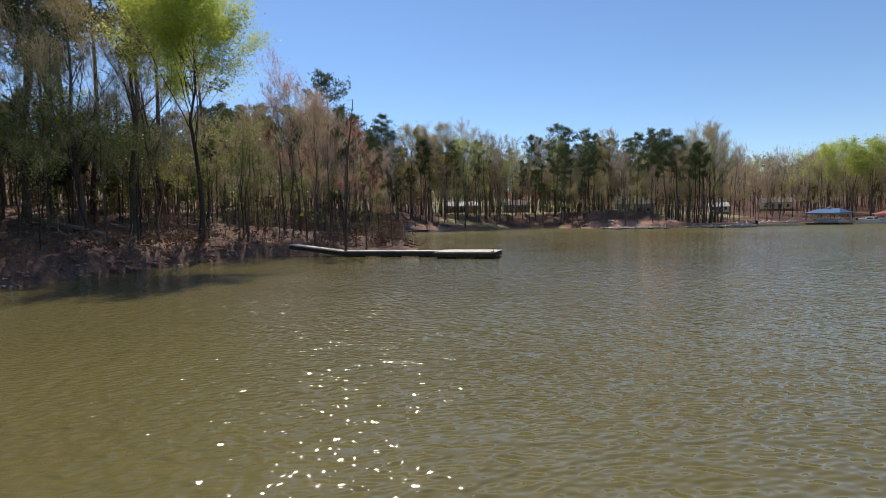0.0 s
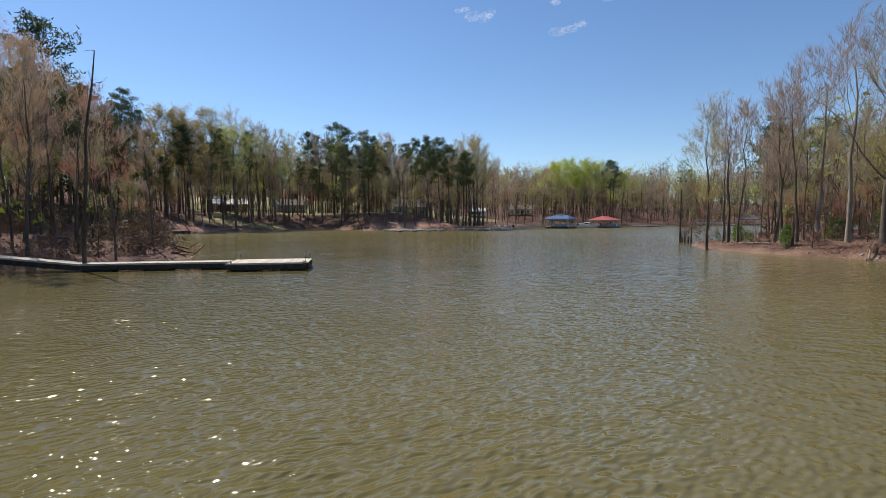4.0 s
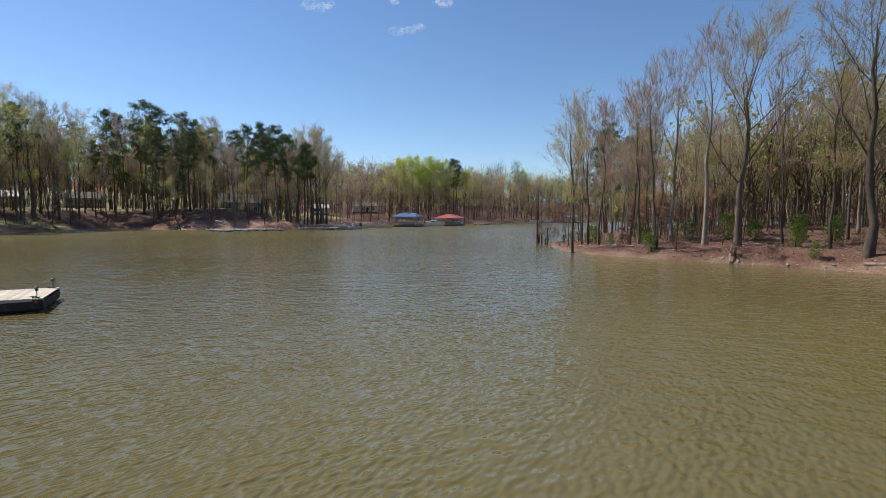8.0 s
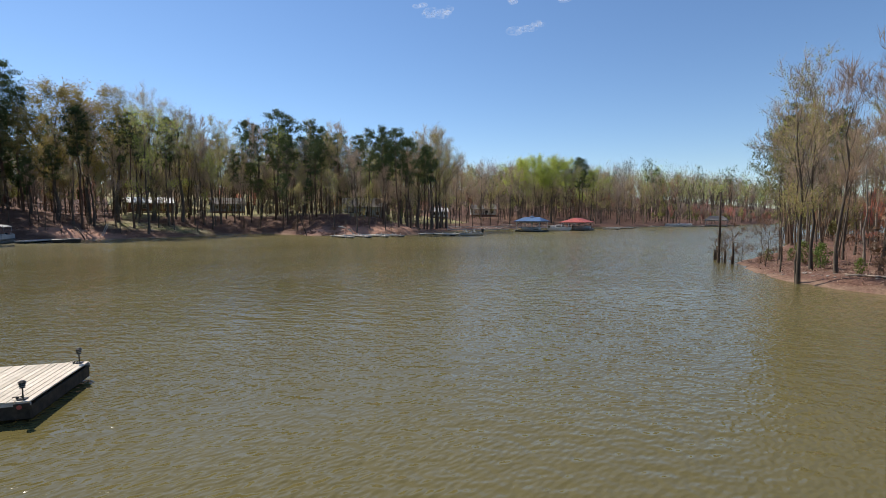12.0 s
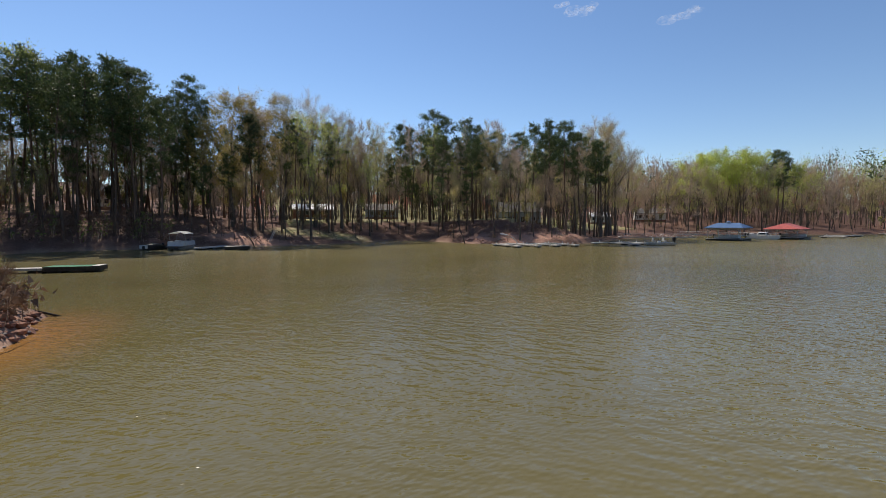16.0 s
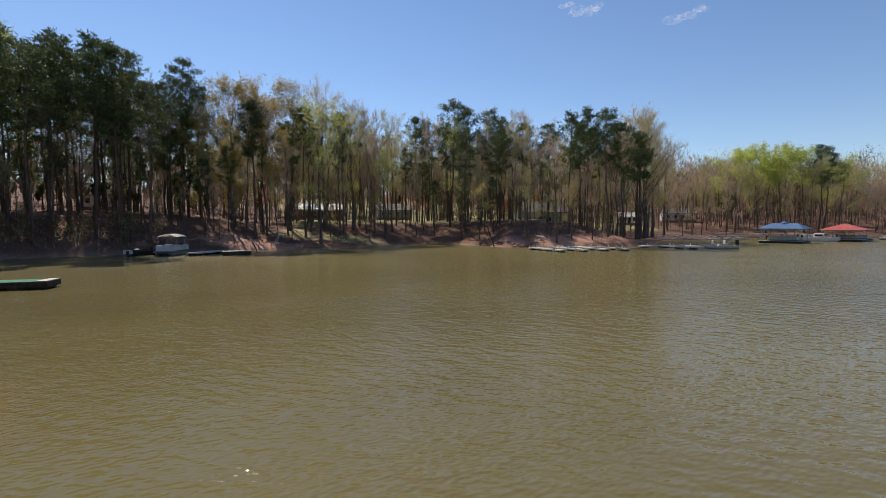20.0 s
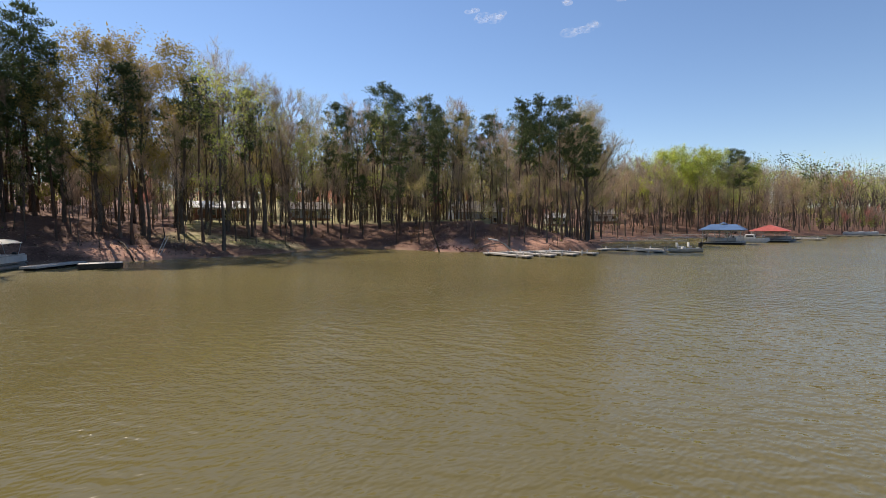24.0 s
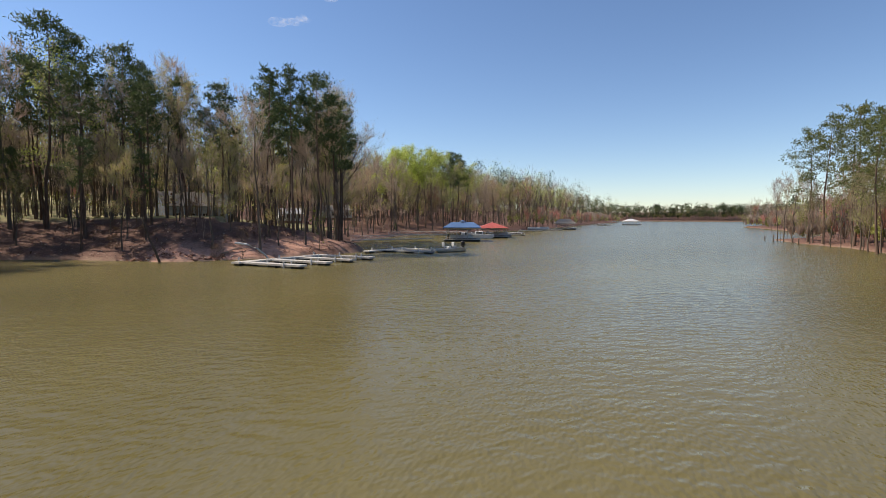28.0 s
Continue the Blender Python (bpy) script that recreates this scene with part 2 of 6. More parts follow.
nt.links.new(mix(nt, plume.outputs[0], murk, (0.3, 0.145, 0.042)), b.inputs["Base Color"])


def blend(fac, weight, rest):
    n = nt.nodes.new("ShaderNodeMath")
    n.operation = "MULTIPLY_ADD"
    nt.links.new(fac, n.inputs[0])
    if isinstance(weight, float):
        n.inputs[1].default_value = weight
    else:
        nt.links.new(weight, n.inputs[1])
    nt.links.new(rest, n.inputs[2])
    return n.outputs[0]


def crests(heading, across, along, detail=1.0, seed=0.0):
    """Long-crested waves that run along a heading (degrees from x), with so many waves a metre."""
    a = radians(heading)
    axes = node(nt, "ShaderNodeCombineXYZ", Z=seed)
    for sock, (vx, vy) in (("X", (math.cos(a) * across, math.sin(a) * across)), ("Y", (-math.sin(a) * along, math.cos(a) * along))):
        d = nt.nodes.new("ShaderNodeVectorMath")
        d.operation = "DOT_PRODUCT"
        nt.links.new(pos, d.inputs[0])
        d.inputs[1].default_value = (vx, vy, 0)
        nt.links.new(d.outputs["Value"], axes.inputs[sock])
    n = node(nt, "ShaderNodeTexNoise", Scale=1.0, Detail=detail, Roughness=0.5)
    nt.links.new(axes.outputs[0], n.inputs["Vector"])
    return n.outputs["Fac"]


ripple = blend(crests(52, 2.4, 0.8, 1.0, 9.0), 0.8, crests(18, 1.8, 0.6))
chop = crests(58, 4.0, 2.0, 0.0, 3.0)
fine_chop = crests(95, 8.5, 5.0, 0.0, 7.0)
swell = crests(26, 0.3, 0.1, 1.0, 5.0)
# the wind is stronger on the open water by the pier than under the woods
off = nt.nodes.new("ShaderNodeVectorMath")
off.operation = "DISTANCE"
nt.links.new(pos, off.inputs[0])
off.inputs[1].default_value = (-7.0, 20.0, 0.0)
gust = node(nt, "ShaderNodeMapRange")
gust.interpolation_type = "SMOOTHSTEP"
gust.inputs["From Min"].default_value, gust.inputs["From Max"].default_value = 9.0, 26.0
gust.inputs["To Min"].default_value, gust.inputs["To Max"].default_value = 2.6, 0.95
nt.links.new(off.outputs["Value"], gust.inputs["Value"])
# wavelets too small to tell apart blur the reflections away from the pier
matt = node(nt, "ShaderNodeMapRange")
matt.inputs["From Min"].default_value, matt.inputs["From Max"].default_value = 20.0, 120.0
matt.inputs["To Min"].default_value, matt.inputs["To Max"].default_value = 0.05, 0.24
nt.links.new(off.outputs["Value"], matt.inputs["Value"])
nt.links.new(matt.outputs[0], water_bsdf.inputs["Roughness"])
lane = nt.nodes.new("ShaderNodeVectorMath")
lane.operation = "DOT_PRODUCT"
nt.links.new(pos, lane.inputs[0])
lane.inputs[1].default_value = (0.7, 0.7, 0.0)
fair = node(nt, "ShaderNodeMapRange")
fair.interpolation_type = "SMOOTHSTEP"
fair.inputs["From Min"].default_value, fair.inputs["From Max"].default_value = 72.0, 120.0
fair.inputs["To Min"].default_value, fair.inputs["To Max"].default_value = 0.3, 1.5
nt.links.new(lane.outputs["Value"], fair.inputs["Value"])
wind = nt.nodes.new("ShaderNodeMath")
wind.operation = "MAXIMUM"
nt.links.new(gust.outputs[0], wind.inputs[0])
nt.links.new(fair.outputs[0], wind.inputs[1])
small = nt.nodes.new("ShaderNodeMath")
small.operation = "MULTIPLY"
nt.links.new(blend(fine_chop, 0.85, chop), small.inputs[0])
patchy = node(nt, "ShaderNodeMapRange")
patchy.inputs["From Min"].default_value, patchy.inputs["From Max"].default_value = 0.3, 0.7
patchy.inputs["To Min"].default_value, patchy.inputs["To Max"].default_value = 0.45, 1.25
nt.links.new(noise_at(nt, 1.0, 2, 0.5, "World", (0.09, 0.14, 1)), patchy.inputs["Value"])
breeze = nt.nodes.new("ShaderNodeMath")
breeze.operation = "MULTIPLY"
nt.links.new(wind.outputs[0], breeze.inputs[0])
nt.links.new(patchy.outputs[0], breeze.inputs[1])
nt.links.new(breeze.outputs[0], small.inputs[1])
height = blend(small.outputs[0], 0.55, ripple)
height = blend(swell, 0.7, height)
bump(nt, b, height, 1.0, 0.05)

# ---- mesh helpers ----
def mesh_of(name, verts, faces, *materials, index=None, smooth=False):
    me = bpy.data.meshes.new(name)
    me.from_pydata(verts, [], faces)
    for m in materials:
        me.materials.append(m)
    if index is not None:
        me.polygons.foreach_set("material_index", index)
    if smooth:
        me.polygons.foreach_set("use_smooth", [True] * len(me.polygons))
    me.update()
    return me


def part(name, bm, material, parent, label="", at=None):
    me = bpy.data.meshes.new(name)
    bm.to_mesh(me)
    bm.free()
    me.materials.append(material)
    ob = new(name, me)
    ob.parent = parent
    if at is not None:
        ob.matrix_basis = at
    return tagged(ob, label) if label else ob


def share(name, me, parent, at=None, label=""):
    ob = new(name, me)
    ob.parent = parent
    if at is not None:
        ob.matrix_basis = at
    return tagged(ob, label) if label else ob


def box(sx, sy, sz, x=0, y=0, z=0, bevel=0.0, bm=None, m=None):
    """A box standing on z, centred in x and y."""
    bm = bm or bmesh.new()
    r = bmesh.ops.create_cube(bm, size=1.0, matrix=(m or Matrix()) @ Matrix.Translation((x, y, z + sz / 2)) @ Matrix.Diagonal((sx, sy, sz, 1)))
    if bevel:
        vs = set(r["verts"])
        bmesh.ops.bevel(bm, geom=[e for e in bm.edges if e.verts[0] in vs and e.verts[1] in vs], offset=bevel, segments=1, affect="EDGES", clamp_overlap=True)
    return bm


def rod(p, q, r, r2=None, sides=8, bm=None):
    """A round bar from p to q."""
    bm = bm or bmesh.new()
    p, q = Vector(p), Vector(q)
    d = q - p
    m = Matrix.Translation((p + q) / 2) @ d.to_track_quat("Z", "Y").to_matrix().to_4x4()
    bmesh.ops.create_cone(bm, cap_ends=True, segments=sides, radius1=r, radius2=r if r2 is None else r2, depth=d.length, matrix=m)
    return bm


def thing(name, m, label, category, group="", kind=""):
    e = new(name)
    e.matrix_basis = m
    return tagged(e, label, category, group, kind)

# ---- ground: one sheet with the lake bed, banks and hills ----
# shore points: x, y, bank height, bank width, slope behind, height of the top
MAIN = [(-30, -400, 1, 2, .12, 9), (-24, -120, 1, 2, .14, 9), (-22, -40, .8, 2, .14, 8), (-20.5, 0, 1.3, .8, .14, 7), (-19.6, 26, 1.3, .8, .15, 6.5), (-18.4, 33, 1.3, .8, .16, 6.5),
        (-16.4, 39.2, 1.2, .8, .15, 6), (-13.3, 43.6, 1.1, .8, .14, 6), (-8.8, 47.4, .8, 1.2, .13, 5), (-5, 49, .3, 2, .1, 3), (-1, 50, .3, 1.6, .1, 2.2), (1.3, 51, .5, 1.5, .1, 2),
        (.6, 55, .8, 1.4, .1, 2), (-.6, 60.5, .9, 1.3, .1, 2.2), (-1.3, 66, .9, 1.3, .1, 2.2), (-2.2, 69.5, .8, 1.3, .1, 2.5), (-6, 72.5, .6, 2, .12, 4), (-12, 76, .6, 2, .14, 5), (-22, 84, .6, 2, .16, 6),
        (-29, 96, .7, 2, .16, 6), (-32, 112, .8, 2, .18, 7), (-31, 126, 1, 3, .2, 7), (-25, 135.5, 1.6, 3, .3, 7.5), (-14, 140, 1.8, 3.5, .3, 7.5), (-4, 142, 1.6, 3.5, .28, 7), (6, 143.5, 1.2, 3.5, .24, 6),
        (12, 145, .6, 3, .2, 5.4), (20, 146.5, .6, 3, .2, 5.2), (27, 151.5, .7, 3, .2, 5.2), (35, 159, 1, 3, .24, 5.4), (42, 164, 1.1, 3, .26, 5.6), (47.5, 156.5, .8, 2, .34, 5.8), (50, 146.5, .6, 2, .42, 5.8),
        (52.0, 139.5, .5, 2.4, .36, 5.4), (59, 134.6, .6, 2.4, .32, 5.2), (65, 131.8, .7, 2.4, .3, 5), (71, 130.2, 1.0, 2.5, .28, 4.8), (77.5, 130, 1.3, 2.5, .26, 4.8), (84, 134.5, 1, 2.5, .15, 4.2), (90, 140.5, .7, 2.5, .12, 4),
        (100, 148.5, .6, 2.5, .1, 4), (114, 156, .6, 2.5, .09, 4), (130, 161, .6, 2.5, .09, 4.5), (152, 164, .6, 2.5, .1, 5), (178, 163, .8, 2.5, .12, 6), (210, 158, .8, 2.5, .12, 7), (240, 152, .8, 2.5, .12, 8),
        (300, 156, 1, 3, .12, 9), (400, 166, 1, 3, .12, 10), (480, 172, 1, 3, .12, 10), (620, 182, 1, 3, .12, 10), (760, 180, 1, 3, .12, 10), (800, 210, 1, 3, .12, 10), (1000, 420, 1, 3, .12, 12), (1400, 900, 1, 3, .1, 12)]
POINT = [(30, -400, 1, 2, .1, 8), (36, -120, 1, 2, .1, 8), (38, -40, .9, 2, .08, 6), (39.5, -10, .9, 2, .06, 4), (41, 5, .9, 2.2, .06, 3.6), (42.6, 13, 1.0, 2.2, .06, 3.4), (44.2, 18.5, 1.1, 2.2, .06, 3.2), (44.3, 23, 1.1, 2.2, .06, 3),
         (44.2, 28.5, .9, 2.2, .05, 2.6), (45.4, 33.5, .6, 2.2, .04, 2), (48.4, 38.4, .4, 2, .04, 1.4), (54, 42.4, .3, 2, .03, 1), (60, 46, .2, 2, .03, .8), (66, 47, .2, 2, .03, .9), (78, 49, .3, 2, .04, 1.4), (94, 54, .4, 2, .05, 2),
         (110, 57, .5, 2, .05, 2.4), (127, 58.6, .5, 2, .05, 2.4), (140, 63, .4, 2, .04, 2), (160, 66, .4, 2, .04, 2), (172, 58, .4, 2, .04, 2), (210, 46, .5, 2, .05, 3), (280, 48, .5, 2, .05, 3), (392, 57, .5, 2, .05, 3),
         (430, 40, .6, 2, .06, 5), (600, -60, .8, 3, .08, 8), (1000, -200, 1, 3, .1, 10), (1160, -60, 1, 3, .1, 10), (1190, 120, 1, 3, .1, 12), (1260, 400, 1, 3, .1, 12), (1500, 800, 1, 3, .1, 12)]
LAND = [(np.array(MAIN), [(1400, 6000), (-6000, 6000), (-6000, -400)]), (np.array(POINT), [(6000, 800), (6000, -6000), (30, -6000)])]


def inside(px, py, ring):
    hit = np.zeros(px.shape, bool)
    j = len(ring) - 1
    for i in range(len(ring)):
        (x1, y1), (x2, y2) = ring[i], ring[j]
        if y1 != y2:
            hit ^= ((y1 > py) != (y2 > py)) & (px < (x2 - x1) * (py - y1) / (y2 - y1) + x1)
        j = i
    return hit


def fbm(x, y, s):
    """Cheap smooth unevenness from a few waves."""
    return (np.sin(x * s + 1.3 * np.sin(y * s * .7)) + np.sin(y * s * 1.3 + 1.7 * np.sin(x * s * .9 + 2)) + .6 * np.sin((x + y) * s * 2.3) + .5 * np.sin((x - 1.6 * y) * s * 3.1)) / 3.1


def relief(px, py):
    """Height of the ground, and the way in from the shore."""
    h = np.full(px.shape, -9.0)
    din = np.full(px.shape, -1e9)
    wx, wy = px + .5 * fbm(px, py, 1.1), py + .5 * fbm(py, px, 1.3)
    for (pts, closing), hill in zip(LAND, (.1, .05)):
        best = np.full(px.shape, 1e18)
        par = np.zeros(px.shape + (4,))
        for a, c in zip(pts[:-1], pts[1:]):
            d = c[:2] - a[:2]
            s = np.clip(((wx - a[0]) * d[0] + (wy - a[1]) * d[1]) / (d @ d), 0, 1)
            e = (wx - a[0] - s * d[0]) ** 2 + (wy - a[1] - s * d[1]) ** 2
            m = e < best
            best = np.where(m, e, best)
            par[m] = a[2:] + s[m][:, None] * (c - a)[2:]
        d = np.sqrt(best)
        land = inside(wx, wy, [tuple(p[:2]) for p in pts] + closing)
        bh, bw, sl, top = (par[..., k] for k in range(4))
        f = np.clip(d / bw, 0, 1)
        up = bh * (f * (2 - f)) + np.clip(d - bw * .6, 0, None) * sl
        over = np.clip(up - top * .7, 0, None)
        up = np.where(up > top * .7, top * .7 + top * .3 * (1 - np.exp(-over / (top * .3))) + .012 * np.clip(d - 25, 0, 220) + hill * np.clip(d - 60, 0, 170), up)
        up = up + np.clip(d / 6, 0, 1) * .22 * fbm(px, py, .45) + np.clip(d / 2, 0, 1) * .07 * fbm(py, px, 1.9)
        hh = np.where(land, up, -np.minimum(2.4, .12 + .3 * d))
        h = np.maximum(h, hh)
        din = np.maximum(din, np.where(land, d, -d))
    return h, din


def steps(fine_lo, fine_hi, step, far_lo, far_hi):
    mid = list(np.arange(fine_lo, fine_hi + .1, step))
    lo, hi, g = [fine_lo], [mid[-1]], step
    while lo[-1] > far_lo:
        g *= 1.1
        lo.append(lo[-1] - g)
    g = step
    while hi[-1] < far_hi:
        g *= 1.1
        hi.append(hi[-1] + g)
    return np.array(lo[:0:-1] + mid + hi[1:])


GX, GY = steps(-40, 185, .9, -4000, 4500), steps(-5, 185, .9, -4000, 4500)
XX, YY = np.meshgrid(GX, GY, indexing="ij")
HH, DIN = relief(XX, YY)
nx, ny = XX.shape
vid = np.arange(nx * ny).reshape(nx, ny)
quads = np.stack([vid[:-1, :-1], vid[1:, :-1], vid[1:, 1:], vid[:-1, 1:]], -1).reshape(-1, 4)
me = mesh_of("ground", np.stack([XX, YY, HH], -1).reshape(-1, 3).tolist(), quads.tolist(), M_GROUND, smooth=True)


def put_mask(name, values):
    a = me.attributes.new(name, "FLOAT", "POINT")
    a.data.foreach_set("value", np.clip(values, 0, 1).astype(np.float32).ravel())


def lump(cx, cy, rx, ry):
    return np.exp(-((XX - cx) / rx) ** 2 - ((YY - cy) / ry) ** 2)


lawn = np.clip((DIN - 14) / 8, 0, 1) * (YY > 150) * (XX > 14) * (XX < 135) + lump(22, 158, 14, 5)
clay = .95 * lump(51, 140, 7, 5) + .7 * lump(60, 136, 9, 4) + .7 * lump(9, 147, 8, 3) + .4 * lump(-8, 145, 12, 4) + .8 * lump(6, 148, 5, 4) + .5 * lump(75, 134, 14, 5)  + .12 * (XX > 40) * (YY < 70) * (DIN < 3) + .8 * lump(-1, 62, 2, 9)
put_mask("lawn", lawn)
put_mask("clay", clay)
put_mask("shore", np.clip(1.3 - np.abs(DIN - .1) / .8, 0, 1) * np.where((XX < -4) & (YY < 60), .35, .7))
ground = tagged(new("ground", me), "leaf-strewn red clay lake banks rising to pale lawns", "ground", kind="structure")


def ground_z(x, y):
    i = int(np.clip(np.searchsorted(GX, x) - 1, 0, nx - 2))
    j = int(np.clip(np.searchsorted(GY, y) - 1, 0, ny - 2))
    u, v = (x - GX[i]) / (GX[i + 1] - GX[i]), (y - GY[j]) / (GY[j + 1] - GY[j])
    return float(HH[i, j] * (1 - u) * (1 - v) + HH[i + 1, j] * u * (1 - v) + HH[i, j + 1] * (1 - u) * v + HH[i + 1, j + 1] * u * v)


def shore_in(x, y):
    i = int(np.clip(np.searchsorted(GX, x), 0, nx - 1))
    j = int(np.clip(np.searchsorted(GY, y), 0, ny - 1))
    return float(DIN[i, j])


wx_, wy_ = (-3900, 4400), (-3900, 4400)
me = mesh_of("water", [(wx_[0], wy_[0], 0), (wx_[1], wy_[0], 0), (wx_[1], wy_[1], 0), (wx_[0], wy_[1], 0)], [(0, 1, 2, 3)], M_WATER)
tagged(new("water", me), "murky olive lake water ruffled by a light breeze", "water", kind="structure")

# ---- trees ----
rng = np.random.default_rng(7)


class Growth:
    """Collects the tubes, twigs and leaves of one tree."""

    def __init__(self, seed):
        self.r = np.random.default_rng(seed)
        self.wood_v, self.wood_f, self.leaf_v, self.leaf_f, self.leaf_i = [], [], [], [], []

    def tube(self, pts, radii, sides):
        base = len(self.wood_v)
        for k, (p, r) in enumerate(zip(pts, radii)):
            d = Vector(pts[min(k + 1, len(pts) - 1)]) - Vector(pts[max(k - 1, 0)])
            d.normalize()
            u = d.orthogonal().normalized()
            w = d.cross(u)
            for s in range(sides):
                a = 2 * math.pi * s / sides
                q = Vector(p) + (u * math.cos(a) + w * math.sin(a)) * r
                self.wood_v.append((q.x, q.y, q.z))
        for k in range(len(pts) - 1):
            for s in range(sides):
                t = (s + 1) % sides
                self.wood_f.append((base + k * sides + s, base + k * sides + t, base + (k + 1) * sides + t, base + (k + 1) * sides + s))
        self.wood_f.append(tuple(base + (len(pts) - 1) * sides + s for s in range(sides)))

    def limb(self, start, way, length, radius, sides=4, lift=.25, wobble=.12, n=5, end=.25):
        pts, p, d = [Vector(start)], Vector(start), Vector(way).normalized()
        for _ in range(n - 1):
            d = (d + Vector(self.r.normal(0, wobble, 3)) + Vector((0, 0, lift / n))).normalized()
            p = p + d * (length / (n - 1))
            pts.append(p.copy())
        self.tube(pts, [radius * (1 - (1 - end) * k / (n - 1)) for k in range(n)], sides)
        return pts

    def sliver(self, p, d, length, width, kind=1):
        d = Vector(d).normalized()
        u = d.cross(Vector(self.r.normal(0, 1, 3))).normalized() * width
        b = len(self.leaf_v)
        q = p + d * length
        self.leaf_v += [tuple(p - u), tuple(p + u), tuple(q)]
        self.leaf_f.append((b, b + 1, b + 2))
        self.leaf_i.append(kind)

    def leaf(self, p, size):
        n = self.r.normal(0, 1, (2, 3))
        u, w = Vector(n[0]).normalized() * size, Vector(n[1]).normalized() * size * .7
        b = len(self.leaf_v)
        self.leaf_v += [tuple(p - u), tuple(p + w), tuple(p + u), tuple(p - w)]
        self.leaf_f.append((b, b + 1, b + 2, b + 3))
        self.leaf_i.append(0)


def grow(seed, height, girth, first, spread, limbs, subs, twigs, leaves=0, leaf_size=.2, lean=.03, up=.7, fork=0, sides=7, tuft=0, tuft_len=.4, twig_len=1.0, twig_w=.018, cluster=.5, shape=1.0, droop=.3):
    """A tree: trunk, limbs, side branches, then twigs, leaves or needle tufts. Returns a growth."""
    g = Growth(seed)
    r = g.r
    n = 9
    top = Vector((r.normal(0, lean) * height, r.normal(0, lean) * height, height))
    bend = Vector((r.normal(0, .015) * height, r.normal(0, .015) * height, 0))
    trunk = []
    for k in range(n):
        f = k / (n - 1)
        q = top * f + bend * math.sin(math.pi * f) + Vector((r.normal(0, .004) * height, r.normal(0, .004) * height, 0)) * (f > 0)
        q.z = height * f - .4 * (1 - f)
        trunk.append(q)
    taper = [girth * (1.35 if k == 0 else 1) * (1 - .86 * (k / (n - 1)) ** 1.15) for k in range(n)]
    g.tube(trunk, taper, sides)

    def on(f):
        k = min(int(f * (n - 1)), n - 2)
        return trunk[k].lerp(trunk[k + 1], f * (n - 1) - k), girth * (1 - .86 * f ** 1.15)

    az = r.uniform(0, 6.3)
    for i in range(limbs):
        f = first + (1 - first) * ((i + r.uniform(0, .8)) / limbs) ** .9
        f = min(f, .985)
        p, rad = on(f)
        az += 2.4 + r.normal(0, .35)
        u = (f - first) / (1 - first)
        reach = spread * (math.sin(math.pi * min(1, (.18 + .82 * u) ** shape)) * .85 + .22) * r.uniform(.6, 1.15)
        rise = up * (.55 + .7 * u) + r.normal(0, .12)
        way = (math.cos(az), math.sin(az), rise)
        big = i < fork
        pts = g.limb(p, way, reach * (1.5 if big else 1), rad * (.62 if big else .38), 5 if big else 4, lift=droop, n=5)
        ends = [(pts[k], pts[k] - pts[k - 1]) for k in (3, 4)]
        for s in range(subs):
            k = int(r.integers(1, 5))
            d = (pts[k] - pts[k - 1]).normalized()
            d = (d + Vector(r.normal(0, .55, 3)) + Vector((0, 0, .2))).normalized()
            sp = pts[k - 1].lerp(pts[k], r.uniform(0, 1))
            ln = reach * r.uniform(.3, .6)
            g.sliver(sp, d, ln * 1.1, rad * .13)
            q = [sp, sp + d * ln * .5, sp + d * ln]
            ends += [(q[1], q[1] - q[0]), (q[2], q[2] - q[1])]
        for e, d in ends:
            for _ in range(twigs):
                g.sliver(e + Vector(r.normal(0, .12, 3)), Vector(d).normalized() + Vector(r.normal(0, .5, 3)) + Vector((0, 0, .25)), twig_len * r.uniform(.5, 1.2), twig_w)
            for _ in range(leaves):
                g.leaf(e + Vector(r.normal(0, cluster, 3)), leaf_size * r.uniform(.6, 1.3))
            if tuft:
                c = e + Vector((0, 0, .1))
                for _ in range(tuft):
                    o = Vector(r.normal(0, cluster, 3))
                    o.z *= .55
                    g.sliver(c + o, Vector(r.normal(0, 1, 3)) + Vector((0, 0, .4)), tuft_len * r.uniform(.7, 1.3), tuft_len * .155, 0)
    return g


